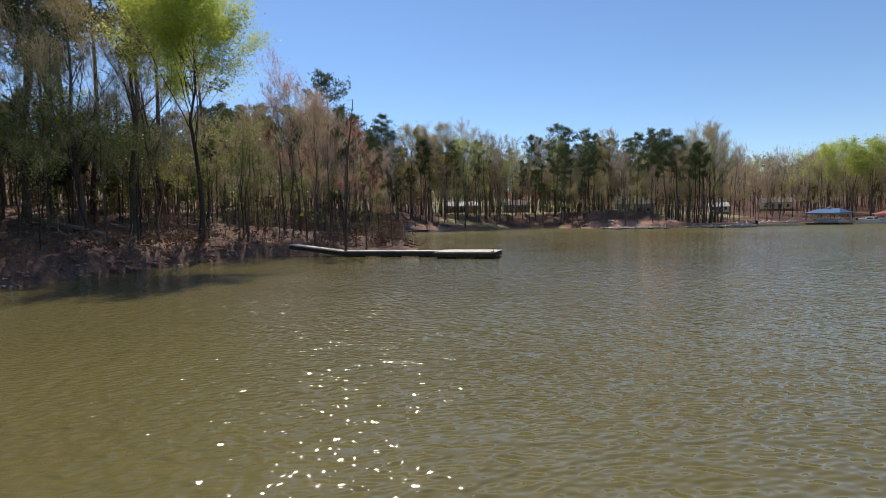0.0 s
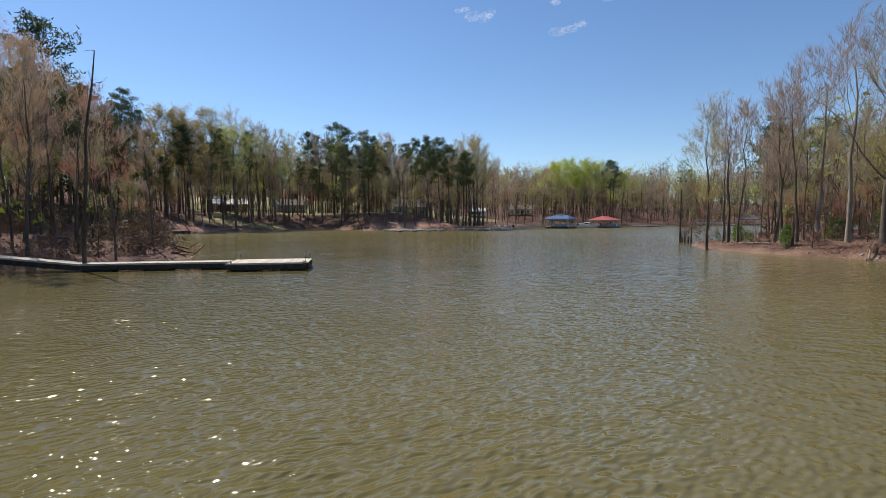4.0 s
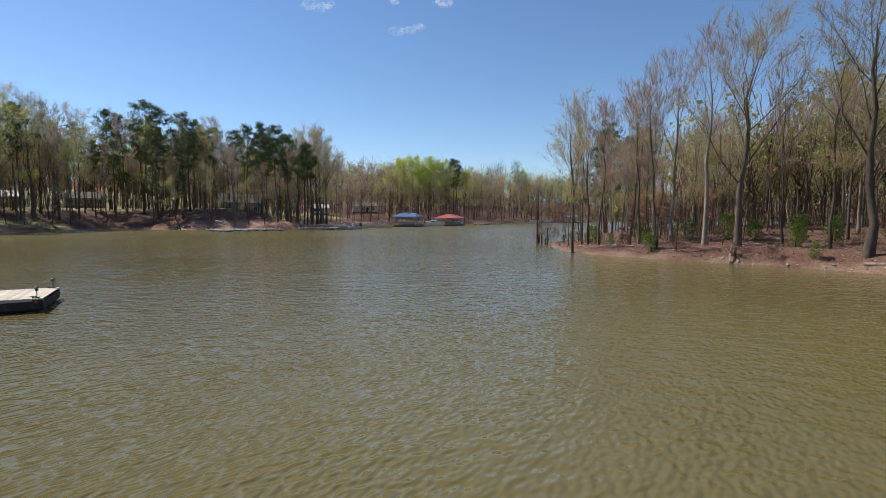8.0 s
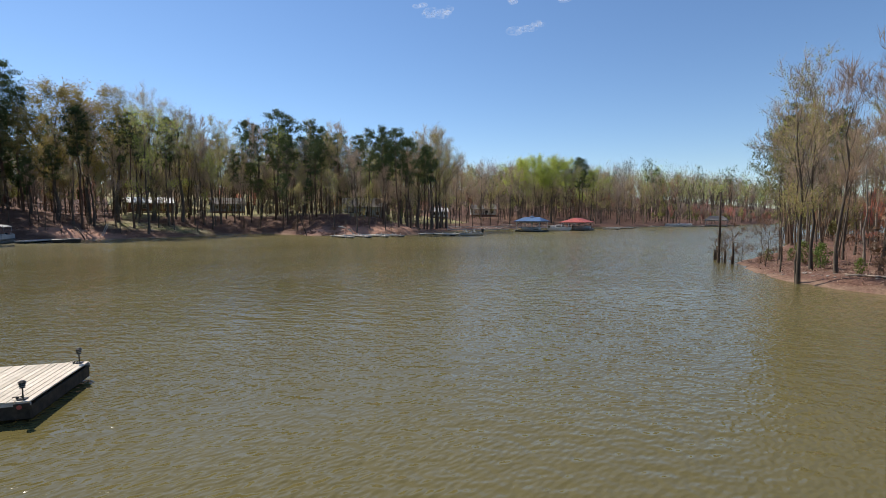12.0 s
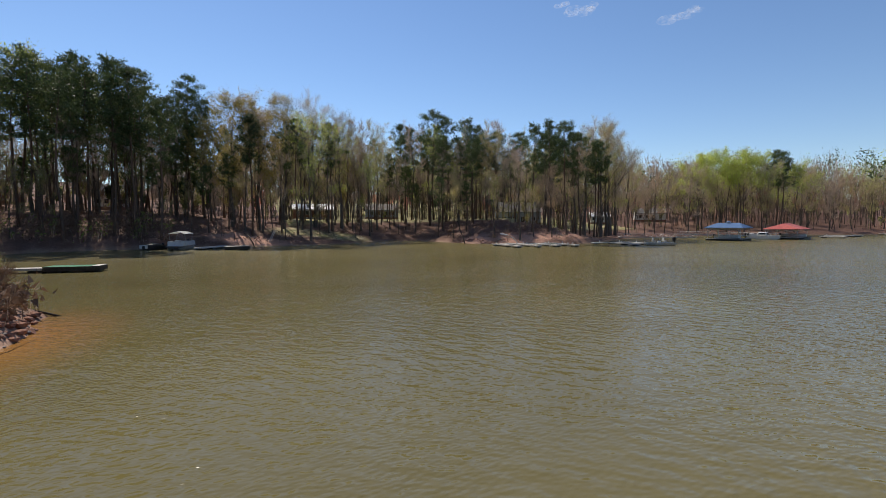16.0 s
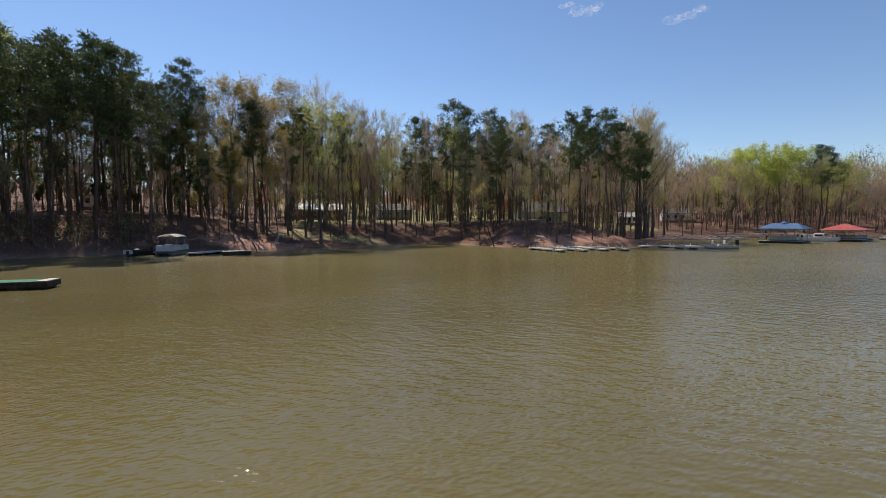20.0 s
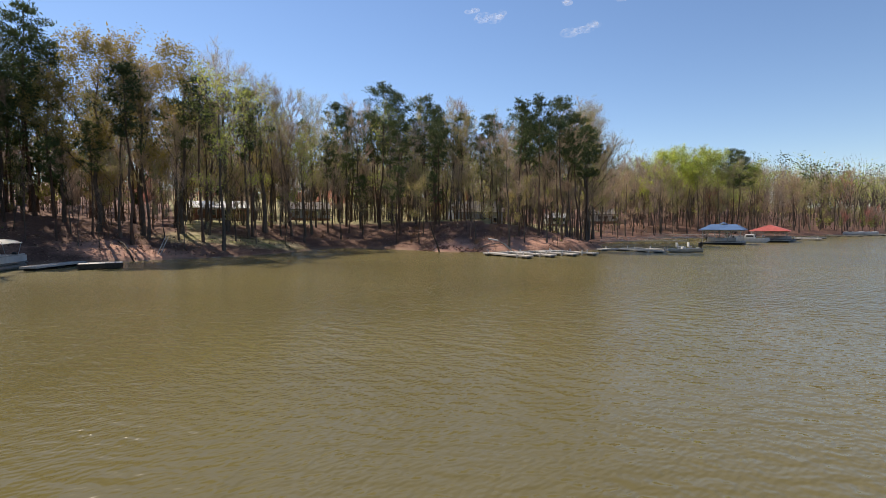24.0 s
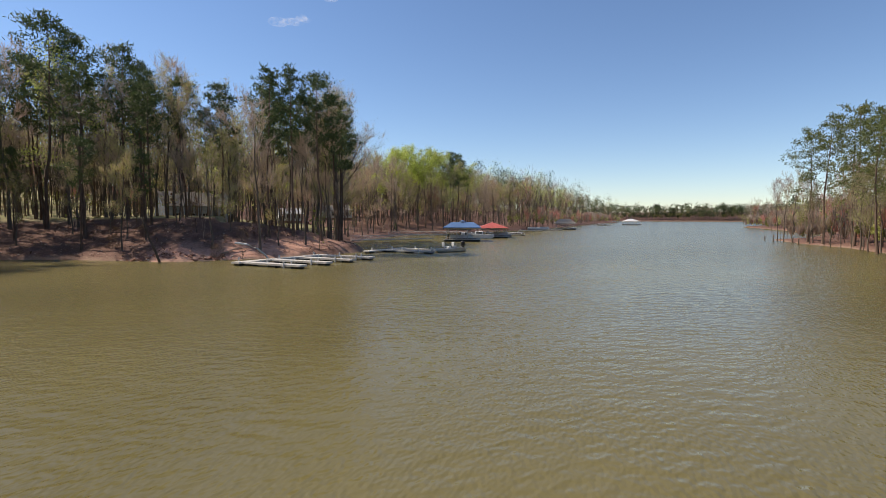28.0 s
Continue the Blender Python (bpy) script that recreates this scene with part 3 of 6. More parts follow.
def branching(seed, height, girth, first, mains, spread, reach=.4, kids=(4, 4), twigs=7, twig_len=1.0, twig_w=.016, leaves=0, leaf_size=.1, cluster=.35, lean=.03, sides=7, low_limbs=3, leader=.8, splay=(.3, .75)):
    """A broadleaf tree that forks again and again into a fan of fine twigs, with or without young leaves."""
    g = Growth(seed)
    r = g.r
    bend = Vector((r.normal(0, lean), r.normal(0, lean), 0)) * height
    n = 7
    stem = []
    for k in range(n):
        f = k / (n - 1)
        q = bend * f ** 1.4 + Vector((r.normal(0, .006), r.normal(0, .006), 0)) * height * (f > 0)
        q.z = leader * height * f - .4 * (1 - f)
        stem.append(q)
    g.tube(stem, [girth * (1.4 if k == 0 else 1) * (1 - .8 * (k / (n - 1)) ** 1.2) for k in range(n)], sides)

    def dress(a, c, many):
        way = (c - a).normalized()
        for _ in range(many):
            e = a.lerp(c, r.uniform(.15, 1.05))
            d = way + Vector(r.normal(0, .45, 3)) + Vector((0, 0, .3))
            ln = twig_len * r.uniform(.5, 1.25)
            if twigs:
                g.sliver(e, d, ln, twig_w)
            for _ in range(leaves):
                g.leaf(e + d.normalized() * ln * r.uniform(0, .85) + Vector(r.normal(0, cluster, 3)), leaf_size * r.uniform(.6, 1.3))

    def fork(p, way, length, radius, level):
        if level == 2:
            way = Vector(way).normalized() + Vector((0, 0, .15))
            g.sliver(p, way, length * 1.2, radius * .9)
            dress(p, p + way.normalized() * length, twigs)
            return
        pts = g.limb(p, way, length, radius, 5 if level == 0 else 3, lift=.45, wobble=.1, n=5 if level == 0 else 3, end=.25)
        dress(pts[-2], pts[-1], twigs // 2)
        for i in range(kids[level]):
            f = .3 + .7 * (i + r.uniform(0, .9)) / kids[level]
            k = min(int(f * (len(pts) - 1)), len(pts) - 2)
            q = pts[k].lerp(pts[k + 1], f * (len(pts) - 1) - k)
            d = (pts[k + 1] - pts[k]).normalized()
            side = d.cross(Vector(r.normal(0, 1, 3))).normalized()
            fork(q, d + side * r.uniform(*splay) + Vector((0, 0, .12)), length * r.uniform(.42, .66) * (1.15 - .4 * f), radius * .42, level + 1)

    az = r.uniform(0, 6.3)
    for i in range(mains + low_limbs):
        low = i >= mains
        az += 2.4 + r.normal(0, .3)
        f = r.uniform(first * .75, first) if low else first + (1 - first) * (i / mains) ** .85
        k = min(int(f / 1.0 * (n - 1)), n - 2)
        p = stem[k].lerp(stem[k + 1], f * (n - 1) - k)
        out = spread * (1.5 if low else 1.15 - .75 * i / mains) * r.uniform(.8, 1.2)
        fork(p, Vector((math.cos(az) * out, math.sin(az) * out, 1)), height * reach * (.5 if low else 1 - .35 * i / mains) * r.uniform(.8, 1.1), girth * (1 - .8 * f) * (.34 if low else .42), 0)
    tall = max(v[2] for v in g.leaf_v)
    g.leaf_v = [(v[0], v[1], v[2] * height / tall if v[2] > 0 else v[2]) for v in g.leaf_v]
    g.wood_v = [(v[0], v[1], v[2] * height / tall if v[2] > 0 else v[2]) for v in g.wood_v]
    return g


def species(kind, seeds, wood, leafmat, twigmat=None, maker=None, **how):
    made = []
    for s in seeds:
        g = (maker or branching)(s, **how)
        made.append((mesh_of("trunk", g.wood_v, g.wood_f, wood, smooth=True), mesh_of("crown", g.leaf_v, g.leaf_f, leafmat, twigmat or leafmat, index=g.leaf_i), g))
    return kind, "crown", made, how["height"]


PINE = species("pine_tree", (1, 2, 3, 4, 5, 6), M_PINEBARK, M_NEEDLE, M_DARKTWIG, maker=grow, height=30, girth=.27, first=.55, spread=4.2, limbs=24, subs=3, twigs=0, tuft=14, tuft_len=.62, cluster=.46, up=.38, lean=.012, shape=1.15, droop=.3, sides=6)
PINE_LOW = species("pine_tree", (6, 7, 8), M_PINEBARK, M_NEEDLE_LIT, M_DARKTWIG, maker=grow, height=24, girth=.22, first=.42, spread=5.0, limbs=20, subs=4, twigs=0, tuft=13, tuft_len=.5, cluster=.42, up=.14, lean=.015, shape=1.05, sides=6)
BARE = species("bare_tree", (11, 12, 13, 14, 15), M_BARK, M_TWIG, height=22, girth=.17, first=.46, mains=7, spread=.36, reach=.34, kids=(5, 4), twigs=10, twig_len=1.35, twig_w=.018, lean=.03, sides=6, low_limbs=2, leader=.88)
HAZE = species("leafing_tree", (16, 17, 18, 19), M_BARK, M_HAZE, M_TWIG, height=22, girth=.165, first=.42, mains=7, spread=.4, reach=.34, kids=(5, 4), twigs=8, twig_len=1.25, twig_w=.016, leaves=3, leaf_size=.075, cluster=.22, lean=.03, sides=6, low_limbs=2, leader=.86)
BARE_BIG = species("bare_tree", (21, 22, 23), M_BARK, M_HAZE, M_TWIG, height=22, girth=.29, first=.36, mains=10, spread=.5, reach=.38, kids=(6, 5), twigs=9, twig_len=1.2, twig_w=.014, leaves=2, leaf_size=.06, lean=.02, sides=9, low_limbs=1, leader=.86)
PALE = species("pale_barked_tree", (31, 32), M_PALEBARK, M_TWIG, height=21, girth=.2, first=.56, mains=7, spread=.36, reach=.32, kids=(5, 4), twigs=8, twig_len=1.1, twig_w=.014, lean=.02, sides=8, low_limbs=1, leader=.88)
POLE = species("young_bare_tree", (36, 37, 38, 39), M_BARK, M_TWIG, height=15, girth=.09, first=.5, mains=5, spread=.36, reach=.3, kids=(4, 3), twigs=6, twig_len=.9, twig_w=.012, lean=.045, sides=5, low_limbs=1, leader=.9)
BUD = species("budding_tree", (41, 42), M_BARK, M_REDTWIG, height=18, girth=.14, first=.45, mains=6, spread=.45, kids=(4, 4), twigs=8, twig_len=.9, twig_w=.014, leaves=1, leaf_size=.07, lean=.03, sides=6)
LIME = species("leafing_tree", (51, 52, 53), M_BARK, M_LIME, M_TWIG, height=22, girth=.2, first=.4, mains=7, spread=.42, reach=.36, kids=(5, 4), twigs=6, twig_len=1.1, twig_w=.013, leaves=2, leaf_size=.12, cluster=.32, lean=.025, sides=6, low_limbs=1)
OLIVE = species("leafing_tree", (61, 62, 63, 64), M_BARK, M_OLIVE, M_TWIG, height=17, girth=.13, first=.36, mains=6, spread=.5, reach=.36, kids=(4, 4), twigs=6, twig_len=1.0, twig_w=.012, leaves=2, leaf_size=.12, cluster=.34, lean=.04, sides=6, low_limbs=1)
TANOAK = species("leafing_tree", (71, 72, 73), M_BARK, M_TAN, M_TWIG, height=24, girth=.26, first=.36, mains=8, spread=.5, reach=.38, kids=(5, 4), twigs=5, twig_len=1.2, twig_w=.013, leaves=9, leaf_size=.13, cluster=.36, lean=.02, sides=6, low_limbs=1)
# slighter trees for the far side of the cove
COVE_BARE = species("bare_tree", (111, 112, 113, 114), M_BARK, M_TWIG, height=24, girth=.17, first=.34, mains=7, spread=.42, reach=.34, kids=(4, 3), twigs=11, twig_len=1.7, twig_w=.03, lean=.035, sides=4, low_limbs=1)
COVE_HAZE = species("leafing_tree", (116, 117, 118), M_BARK, M_HAZE, M_TWIG, height=24, girth=.16, first=.34, mains=7, spread=.44, reach=.34, kids=(4, 3), twigs=9, twig_len=1.6, twig_w=.028, leaves=2, leaf_size=.15, cluster=.3, lean=.035, sides=4, low_limbs=1)
COVE_LIME = species("leafing_tree", (121, 122, 123), M_BARK, M_LIME, M_TWIG, height=24, girth=.17, first=.42, mains=7, spread=.46, reach=.36, kids=(4, 3), twigs=7, twig_len=1.4, twig_w=.02, leaves=5, leaf_size=.17, cluster=.38, lean=.03, sides=4, low_limbs=0)
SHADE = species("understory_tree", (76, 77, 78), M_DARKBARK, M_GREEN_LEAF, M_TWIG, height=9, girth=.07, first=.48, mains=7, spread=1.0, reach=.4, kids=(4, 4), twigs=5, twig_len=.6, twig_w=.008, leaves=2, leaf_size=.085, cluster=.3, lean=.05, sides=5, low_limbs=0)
HERO = species("leafing_tree", (54,), M_DARKBARK, M_LIME, M_TWIG, height=25, girth=.21, first=.5, mains=13, spread=.56, reach=.38, kids=(6, 5), twigs=7, twig_len=1.0, twig_w=.009, leaves=13, leaf_size=.1, cluster=.36, lean=.004, sides=10, low_limbs=0, leader=.74)
SAPLING = species("sapling", (81, 82, 83), M_DARKBARK, M_GREEN_LEAF, M_TWIG, maker=grow, height=6, girth=.045, first=.2, spread=1.6, limbs=11, subs=2, twigs=2, leaves=3, leaf_size=.09, cluster=.35, twig_len=.5, twig_w=.01, up=.9, lean=.06, sides=4)
BARESAP = species("sapling", (86, 87, 88), M_DARKBARK, M_BRUSH, maker=grow, height=6, girth=.045, first=.15, spread=1.8, limbs=12, subs=2, twigs=6, twig_len=.8, twig_w=.014, up=.9, lean=.07, sides=4)
CEDAR = species("evergreen_shrub", (91, 92), M_DARKBARK, M_CEDAR, maker=grow, height=3.0, girth=.05, first=.06, spread=1.0, limbs=16, subs=2, twigs=0, leaves=9, leaf_size=.12, cluster=.22, up=.6, lean=.03, sides=4)
BUSH = species("brush", (96, 97, 98), M_DARKBARK, M_BRUSH, maker=grow, height=1.5, girth=.02, first=.03, spread=1.1, limbs=12, subs=2, twigs=7, twig_len=.55, twig_w=.012, up=1.0, lean=.08, sides=3)

LABELS = {"pine_tree": "tall dark-green pine with a long bare trunk", "pale_barked_tree": "leafless tree with a pale smooth trunk", "young_bare_tree": "slender leafless young tree in the woods", "bare_tree": "leafless grey-brown tree with fine spring twigs", "budding_tree": "bare tree with reddish spring buds",
          "understory_tree": "small spreading tree with fresh green leaves under the canopy", "leafing_tree": "tree with thin yellow-green spring leaves", "sapling": "thin understory sapling on leaf litter", "evergreen_shrub": "small green evergreen shrub on the bank", "brush": "low tangle of dry brown brush"}


def plant(sp, x, y, height, group, variant=None, turn=None, label="", tilt=0.0, wide=1.0, z=None):
    kind, crown_name, made, h0 = sp
    v = made[int(rng.integers(len(made))) if variant is None else variant % len(made)]
    k = height / h0
    e = new(kind)
    e.matrix_basis = pose(x, y, ground_z(x, y) - .05 if z is None else z, tilt, 0, rng.uniform(0, 360) if turn is None else turn) @ Matrix.Diagonal((k * wide, k * wide, k, 1))
    tagged(e, label or LABELS[kind], "shrub" if kind in ("brush", "evergreen_shrub") else "tree", group)
    share("trunk", v[0], e)
    share(crown_name, v[1], e)
    return e


def woods(name, label, spots, seed, far=1.0, wave=.2):
    """Far woods as one joined mesh: spots of x, y, height and kind (0 pine, 1 bare, 2 lime, 3 olive, 4 red-bud, 5 bare with a haze of leaves)."""
    r = np.random.default_rng(seed)
    vs, fs, ix, tone, base = [], [], [], [], 0
    for x, y, h, kind in spots:
        z = ground_z(x, y) - .3
        h *= 1 - wave + 2 * wave * float(np.clip(.5 + .6 * fbm(np.float64(x), np.float64(y), .07), 0, 1))
        lean = r.normal(0, .03, 2) * h
        rad = .0048 * h
        ang = np.array([0, 2.1, 4.2]) + r.uniform(0, 6)
        ring = np.stack([np.cos(ang), np.sin(ang), np.zeros(3)], -1)
        lo, hi = np.array([x, y, z]), np.array([x + lean[0], y + lean[1], z + h * (.85 if kind == 0 else .6)])
        vs.append(np.concatenate([lo + ring * rad, hi + ring * rad * .25]))
        fs += [(base, base + 1, base + 4, base + 3), (base + 1, base + 2, base + 5, base + 4), (base + 2, base, base + 3, base + 5)]
        ix += [6, 6, 6]
        base += 6
        n = int({0: 100, 1: 150, 2: 150, 3: 130, 4: 150, 5: 120}[kind] / far ** .6)
        low = {0: .5, 1: .3, 2: .3, 3: .26, 4: .28, 5: .3}[kind]
        wide = {0: .17, 1: .24, 2: .26, 3: .25, 4: .22, 5: .25}[kind] * h * far ** .4
        knots = r.normal(0, 1, (12, 3))
        knots /= np.linalg.norm(knots, axis=1)[:, None]
        knots *= r.uniform(.35, 1, (12, 1)) ** .5
        c = knots[r.integers(0, 12, n)] * .8 + r.normal(0, .2, (n, 3))
        c /= np.maximum(1, np.linalg.norm(c, axis=1) / .98)[:, None]
        c[:, :2] *= wide * (.75 + .3 * np.clip(c[:, 2:], -1, .4))
        c[:, 2] = low * h + (1 - low) * h * (.5 + .46 * c[:, 2])
        c += lo + np.array([lean[0], lean[1], 0]) * .8
        if kind:
            # limbs fan out from the stem into the crown
            m = 9
            f = r.uniform(.3, .95, (m, 1))
            a = lo * (1 - f) + hi * f
            t = c[r.integers(0, n, m)]
            t[:, 2] = np.maximum(t[:, 2], a[:, 2] + .12 * h)
            u = np.cross(t - a, r.normal(0, 1, (m, 3)))
            u *= (.0035 * h / np.linalg.norm(u, axis=1))[:, None]
            vs.append(np.stack([a - u, a + u, t], 1).reshape(-1, 3))
            fs += [(base + 3 * k, base + 3 * k + 1, base + 3 * k + 2) for k in range(m)]
            ix += [6] * m
            base += 3 * m
        if kind in (1, 4):
            d = c - (lo + np.array([0, 0, h * .3]))
            d = d / np.linalg.norm(d, axis=1)[:, None] + np.stack([r.normal(0, .3, n), r.normal(0, .3, n), r.uniform(.2, .7, n)], -1)
            d /= np.linalg.norm(d, axis=1)[:, None]
            u = np.cross(d, r.normal(0, 1, (n, 3)))
            u *= (far * r.uniform(.04, .09, n) / np.linalg.norm(u, axis=1))[:, None]
            tips = c + d * r.uniform(.9, 2.2, n)[:, None]
            vs.append(np.stack([c - u, c + u, tips], 1).reshape(-1, 3))
            fs += [(base + 3 * k, base + 3 * k + 1, base + 3 * k + 2) for k in range(n)]
            base += 3 * n
        else:
            s = far ** .9 * r.uniform(.16, .4, n)[:, None] * (1.0 if kind else 1.6)
            u, w = r.normal(0, 1, (n, 3)), r.normal(0, 1, (n, 3))
            u *= s / np.linalg.norm(u, axis=1)[:, None]
            w *= .7 * s / np.linalg.norm(w, axis=1)[:, None]
            vs.append(np.stack([c - u, c + w, c + u, c - w], 1).reshape(-1, 3))
            fs += [(base + 4 * k, base + 4 * k + 1, base + 4 * k + 2, base + 4 * k + 3) for k in range(n)]
            base += 4 * n
        ix += [kind] * n
        tone += [float(r.normal(0, .2))] * (len(ix) - len(tone))
    me = mesh_of(name, np.concatenate(vs).tolist(), fs, M_NEEDLE, M_TWIG, M_LIME, M_OLIVE, M_REDTWIG, M_HAZE, M_BARK, index=ix)
    me.attributes.new("tone", "FLOAT", "FACE").data.foreach_set("value", np.clip(tone, -.4, .4).astype(np.float32))
    return tagged(new(name, me), label, "woods", kind="stuff")


def thicket(name, label, spots, seed):
    """Undergrowth too fine to tell apart: thin stems with twigs and a few young leaves, joined."""
    r = np.random.default_rng(seed)
    vs, fs, ix, base = [], [], [], 0
    for x, y, h, kind in spots:
        z, stem = ground_z(x, y) - .1, 2 if kind == 2 else 0
        k = int(r.integers(2, 5))
        foot = np.array([x, y, z]) + np.concatenate([r.normal(0, .35, (k, 2)), np.zeros((k, 1))], 1)
        way = np.concatenate([r.normal(0, .13, (k, 2)), np.ones((k, 1))], 1) * (h * r.uniform(.6, 1.1, (k, 1)))
        wid = np.stack([np.cos(t := r.uniform(0, 3, k)), np.sin(t), np.zeros(k)], -1) * (.006 * h + .008)
        tri = [np.stack([foot - wid, foot + wid, foot + way], 1)]
        n = int(5 * h)
        w = r.integers(0, k, n)
        c = foot[w] + way[w] * r.uniform(.2, .97, (n, 1))
        d = np.concatenate([r.normal(0, .6, (n, 2)), r.uniform(.2, 1, (n, 1))], 1) * r.uniform(.4, .16 * h + .4, (n, 1))
        u = np.cross(d, r.normal(0, 1, (n, 3)))
        u *= .014 / np.linalg.norm(u, axis=1)[:, None]
        tri.append(np.stack([c - u, c + u, c + d], 1))
        if kind:
            m = 2 * n
            c2 = (c + d * .7)[r.integers(0, n, m)] + r.normal(0, .25, (m, 3))
            a, e = r.normal(0, .09, (m, 3)), r.normal(0, .09, (m, 3))
            tri.append(np.stack([c2 - a, c2 + a, c2 + e * 2], 1))
            ix += [stem] * (k + n) + [kind] * m
        else:
            ix += [stem] * (k + n)
        t3 = np.concatenate(tri).reshape(-1, 3)
        vs.append(t3)
        fs += [(base + j, base + j + 1, base + j + 2) for j in range(0, len(t3), 3)]
        base += len(t3)
    me = mesh_of(name, np.concatenate(vs).tolist(), fs, M_TWIG, M_GREEN_LEAF, M_BRUSH, index=ix)
    return tagged(new(name, me), label, "undergrowth", kind="stuff")


def scatter(n, x0, x1, y0, y1, d0, d1, kinds, lo, hi, seed, patch=0.0):
    r = np.random.default_rng(seed)
    out = []
    px, py = r.uniform(x0, x1, n), r.uniform(y0, y1, n)
    way_in = relief(px, py)[1]
    for x, y, d in zip(px.tolist(), py.tolist(), way_in.tolist()):
        if d0 < d < d1 and all((x - p[0]) ** 2 + (y - p[1]) ** 2 > 140 for p in HOUSES):
            at = r.uniform(0, 1) if patch == 0 else np.clip(.5 + .62 * float(fbm(np.float64(x + 31), np.float64(y), patch)) + r.normal(0, .13), 0, .999)
            out.append((x, y, r.uniform(lo, hi), kinds[int(at * len(kinds))]))
    return out


HOUSES = [(-32, 206, 8, 8, 7, 3.8, 6.6, M_WALLW, M_GREYROOF, "white house with a grey roof beyond the pines", False), (24, 206, -4, 13, 8, 3.0, 4.6, M_BRICK, M_PALEROOF, "low brick house with a pale roof and porch", True),
          (49, 214, -8, 11, 8, 3.0, 5.0, M_WALLB, M_GREYROOF, "blue-grey house on a lawn behind the trees", False), (89, 186, -20, 14, 9, 4.2, 7.2, M_WALLB, M_GREYROOF, "blue-grey house behind the lakeside trees", False),
          (133, 200, -30, 7, 5, 2.8, 4.2, M_WALLW, M_PALEROOF, "small white outbuilding with a pale roof", False), (166, 209, -35, 12, 8, 3.2, 5.2, M_WALLW, M_GREYROOF, "white house up the slope behind the cove", False),
          (-62, 212, 15, 14, 9, 3.4, 6, M_BRICK, M_GREYROOF, "brick house deep among the pines", True)]
TAKEN = [(h[0] + i, h[1] + j) for h in HOUSES for i in (-5, 0, 5) for j in (-3, 3)]


def room(x, y, gap):
    for a, c in TAKEN:
        if (a - x) ** 2 + (c - y) ** 2 < gap * gap:
            return False
    TAKEN.append((x, y))
    return True


# open spots that the sun reaches between the crowns: x, y, z, width of the gap
GAPS = [(-16, 42, 13, 6), (-16, 42, 20, 6), (-5, 137.5, 2.5, 4), (4, 134.5, .7, 3), (8, 146, 1.5, 4), (52, 140, 1, 5), (58, 136, 1.5, 5), (66, 133, 1.5, 4), (48, 152, 1, 4), (74, 132, 2, 3)]


def sunlit(x, y, h):
    """The height that a tree may reach without closing one of the sunny gaps."""
    sx, sy, rise = -math.sin(radians(SUN_AZ)), math.cos(radians(SUN_AZ)), math.tan(radians(SUN_EL))
    for gx, gy, gz0, wide in GAPS:
        along = (x - gx) * sx + (y - gy) * sy
        across = abs((x - gx) * sy - (y - gy) * sx)
        ray = gz0 + along * rise - ground_z(x, y)
        if along > 2 and across < wide and .4 * h < ray < h + 2:
            h = ray - 3
    return h


def fill(n, x0, x1, y0, y1, d0, d1, gap, pick, group, cap=None):
    """Trees at random spots between two distances from the shore."""
    for _ in range(n):
        x, y = rng.uniform(x0, x1), rng.uniform(y0, y1)
        if d0 < shore_in(x, y) < d1 and room(x, y, gap):
            sp, lo, hi = pick[int(rng.integers(len(pick)))]
            h = rng.uniform(lo, hi)
            h = sunlit(x, y, min(h, cap(x, y)) if cap else h)
            if h > lo * .5:
                plant(sp, x, y, h, group)

# ---- trees of their own ----
W_LEFT, W_FAR, W_POINT, W_COVE = "trees on the near bank", "trees on the far shore", "trees on the wooded point", "trees behind the boathouses"
LIMELABEL = "big bright lime-green tree in new leaf by the water"
for sp, x, y, h, v, text in ((HERO, -16.8, 42.8, 22.5, 0, LIMELABEL), (BARE_BIG, -23.1, 45.1, 22, 0, ""), (BARE, -21.8, 48, 20, 2, ""), (PINE, -31.6, 53.8, 30, 1, ""),
                             (PINE, -28.5, 40.5, 30, 2, ""), (PINE, -11, 75.2, 24, 3, ""), (BARE, -8.7, 48.6, 15, 3, ""), (POLE, -4.0, 50.2, 12, 0, ""), (BARE, -1.6, 54, 11, 4, ""), (BARE, -13.5, 57.3, 17, 5, ""), (OLIVE, -15.4, 50.5, 13, 0, ""),
                             (BUD, -14, 64, 23, 0, ""), (BARE, -12.4, 60, 19, 1, ""), (BARE, -10.4, 62, 18.5, 2, ""), (BARE, -8.6, 58.5, 16, 0, ""), (POLE, -6.8, 55.5, 14.5, 0, ""), (POLE, -12.0, 54.5, 15, 1, ""), (POLE, -17.6, 46.5, 15, 3, ""), (POLE, -19.5, 41.5, 16, 2, ""), (POLE, -9.9, 51, 14, 0, ""), (BUD, -6.5, 58, 14, 1, ""), (BARE_BIG, -25.1, 41.2, 20, 1, ""), (HAZE, -32, 48.8, 24, 0, ""), (BUD, -3.2, 60.5, 9, 0, ""), (OLIVE, -3, 64, 8, 1, ""), (OLIVE, -3.4, 68.0, 7.0, 2, "small olive tree leaning over the muddy point"), (PINE, -36, 44, 30, 0, ""), (PINE, -40, 58, 30, 4, "")):
    TAKEN.append((x, y))
    plant(sp, x, y, h, W_LEFT, v, label=text, wide=1.12 if sp is HERO else 1.0)
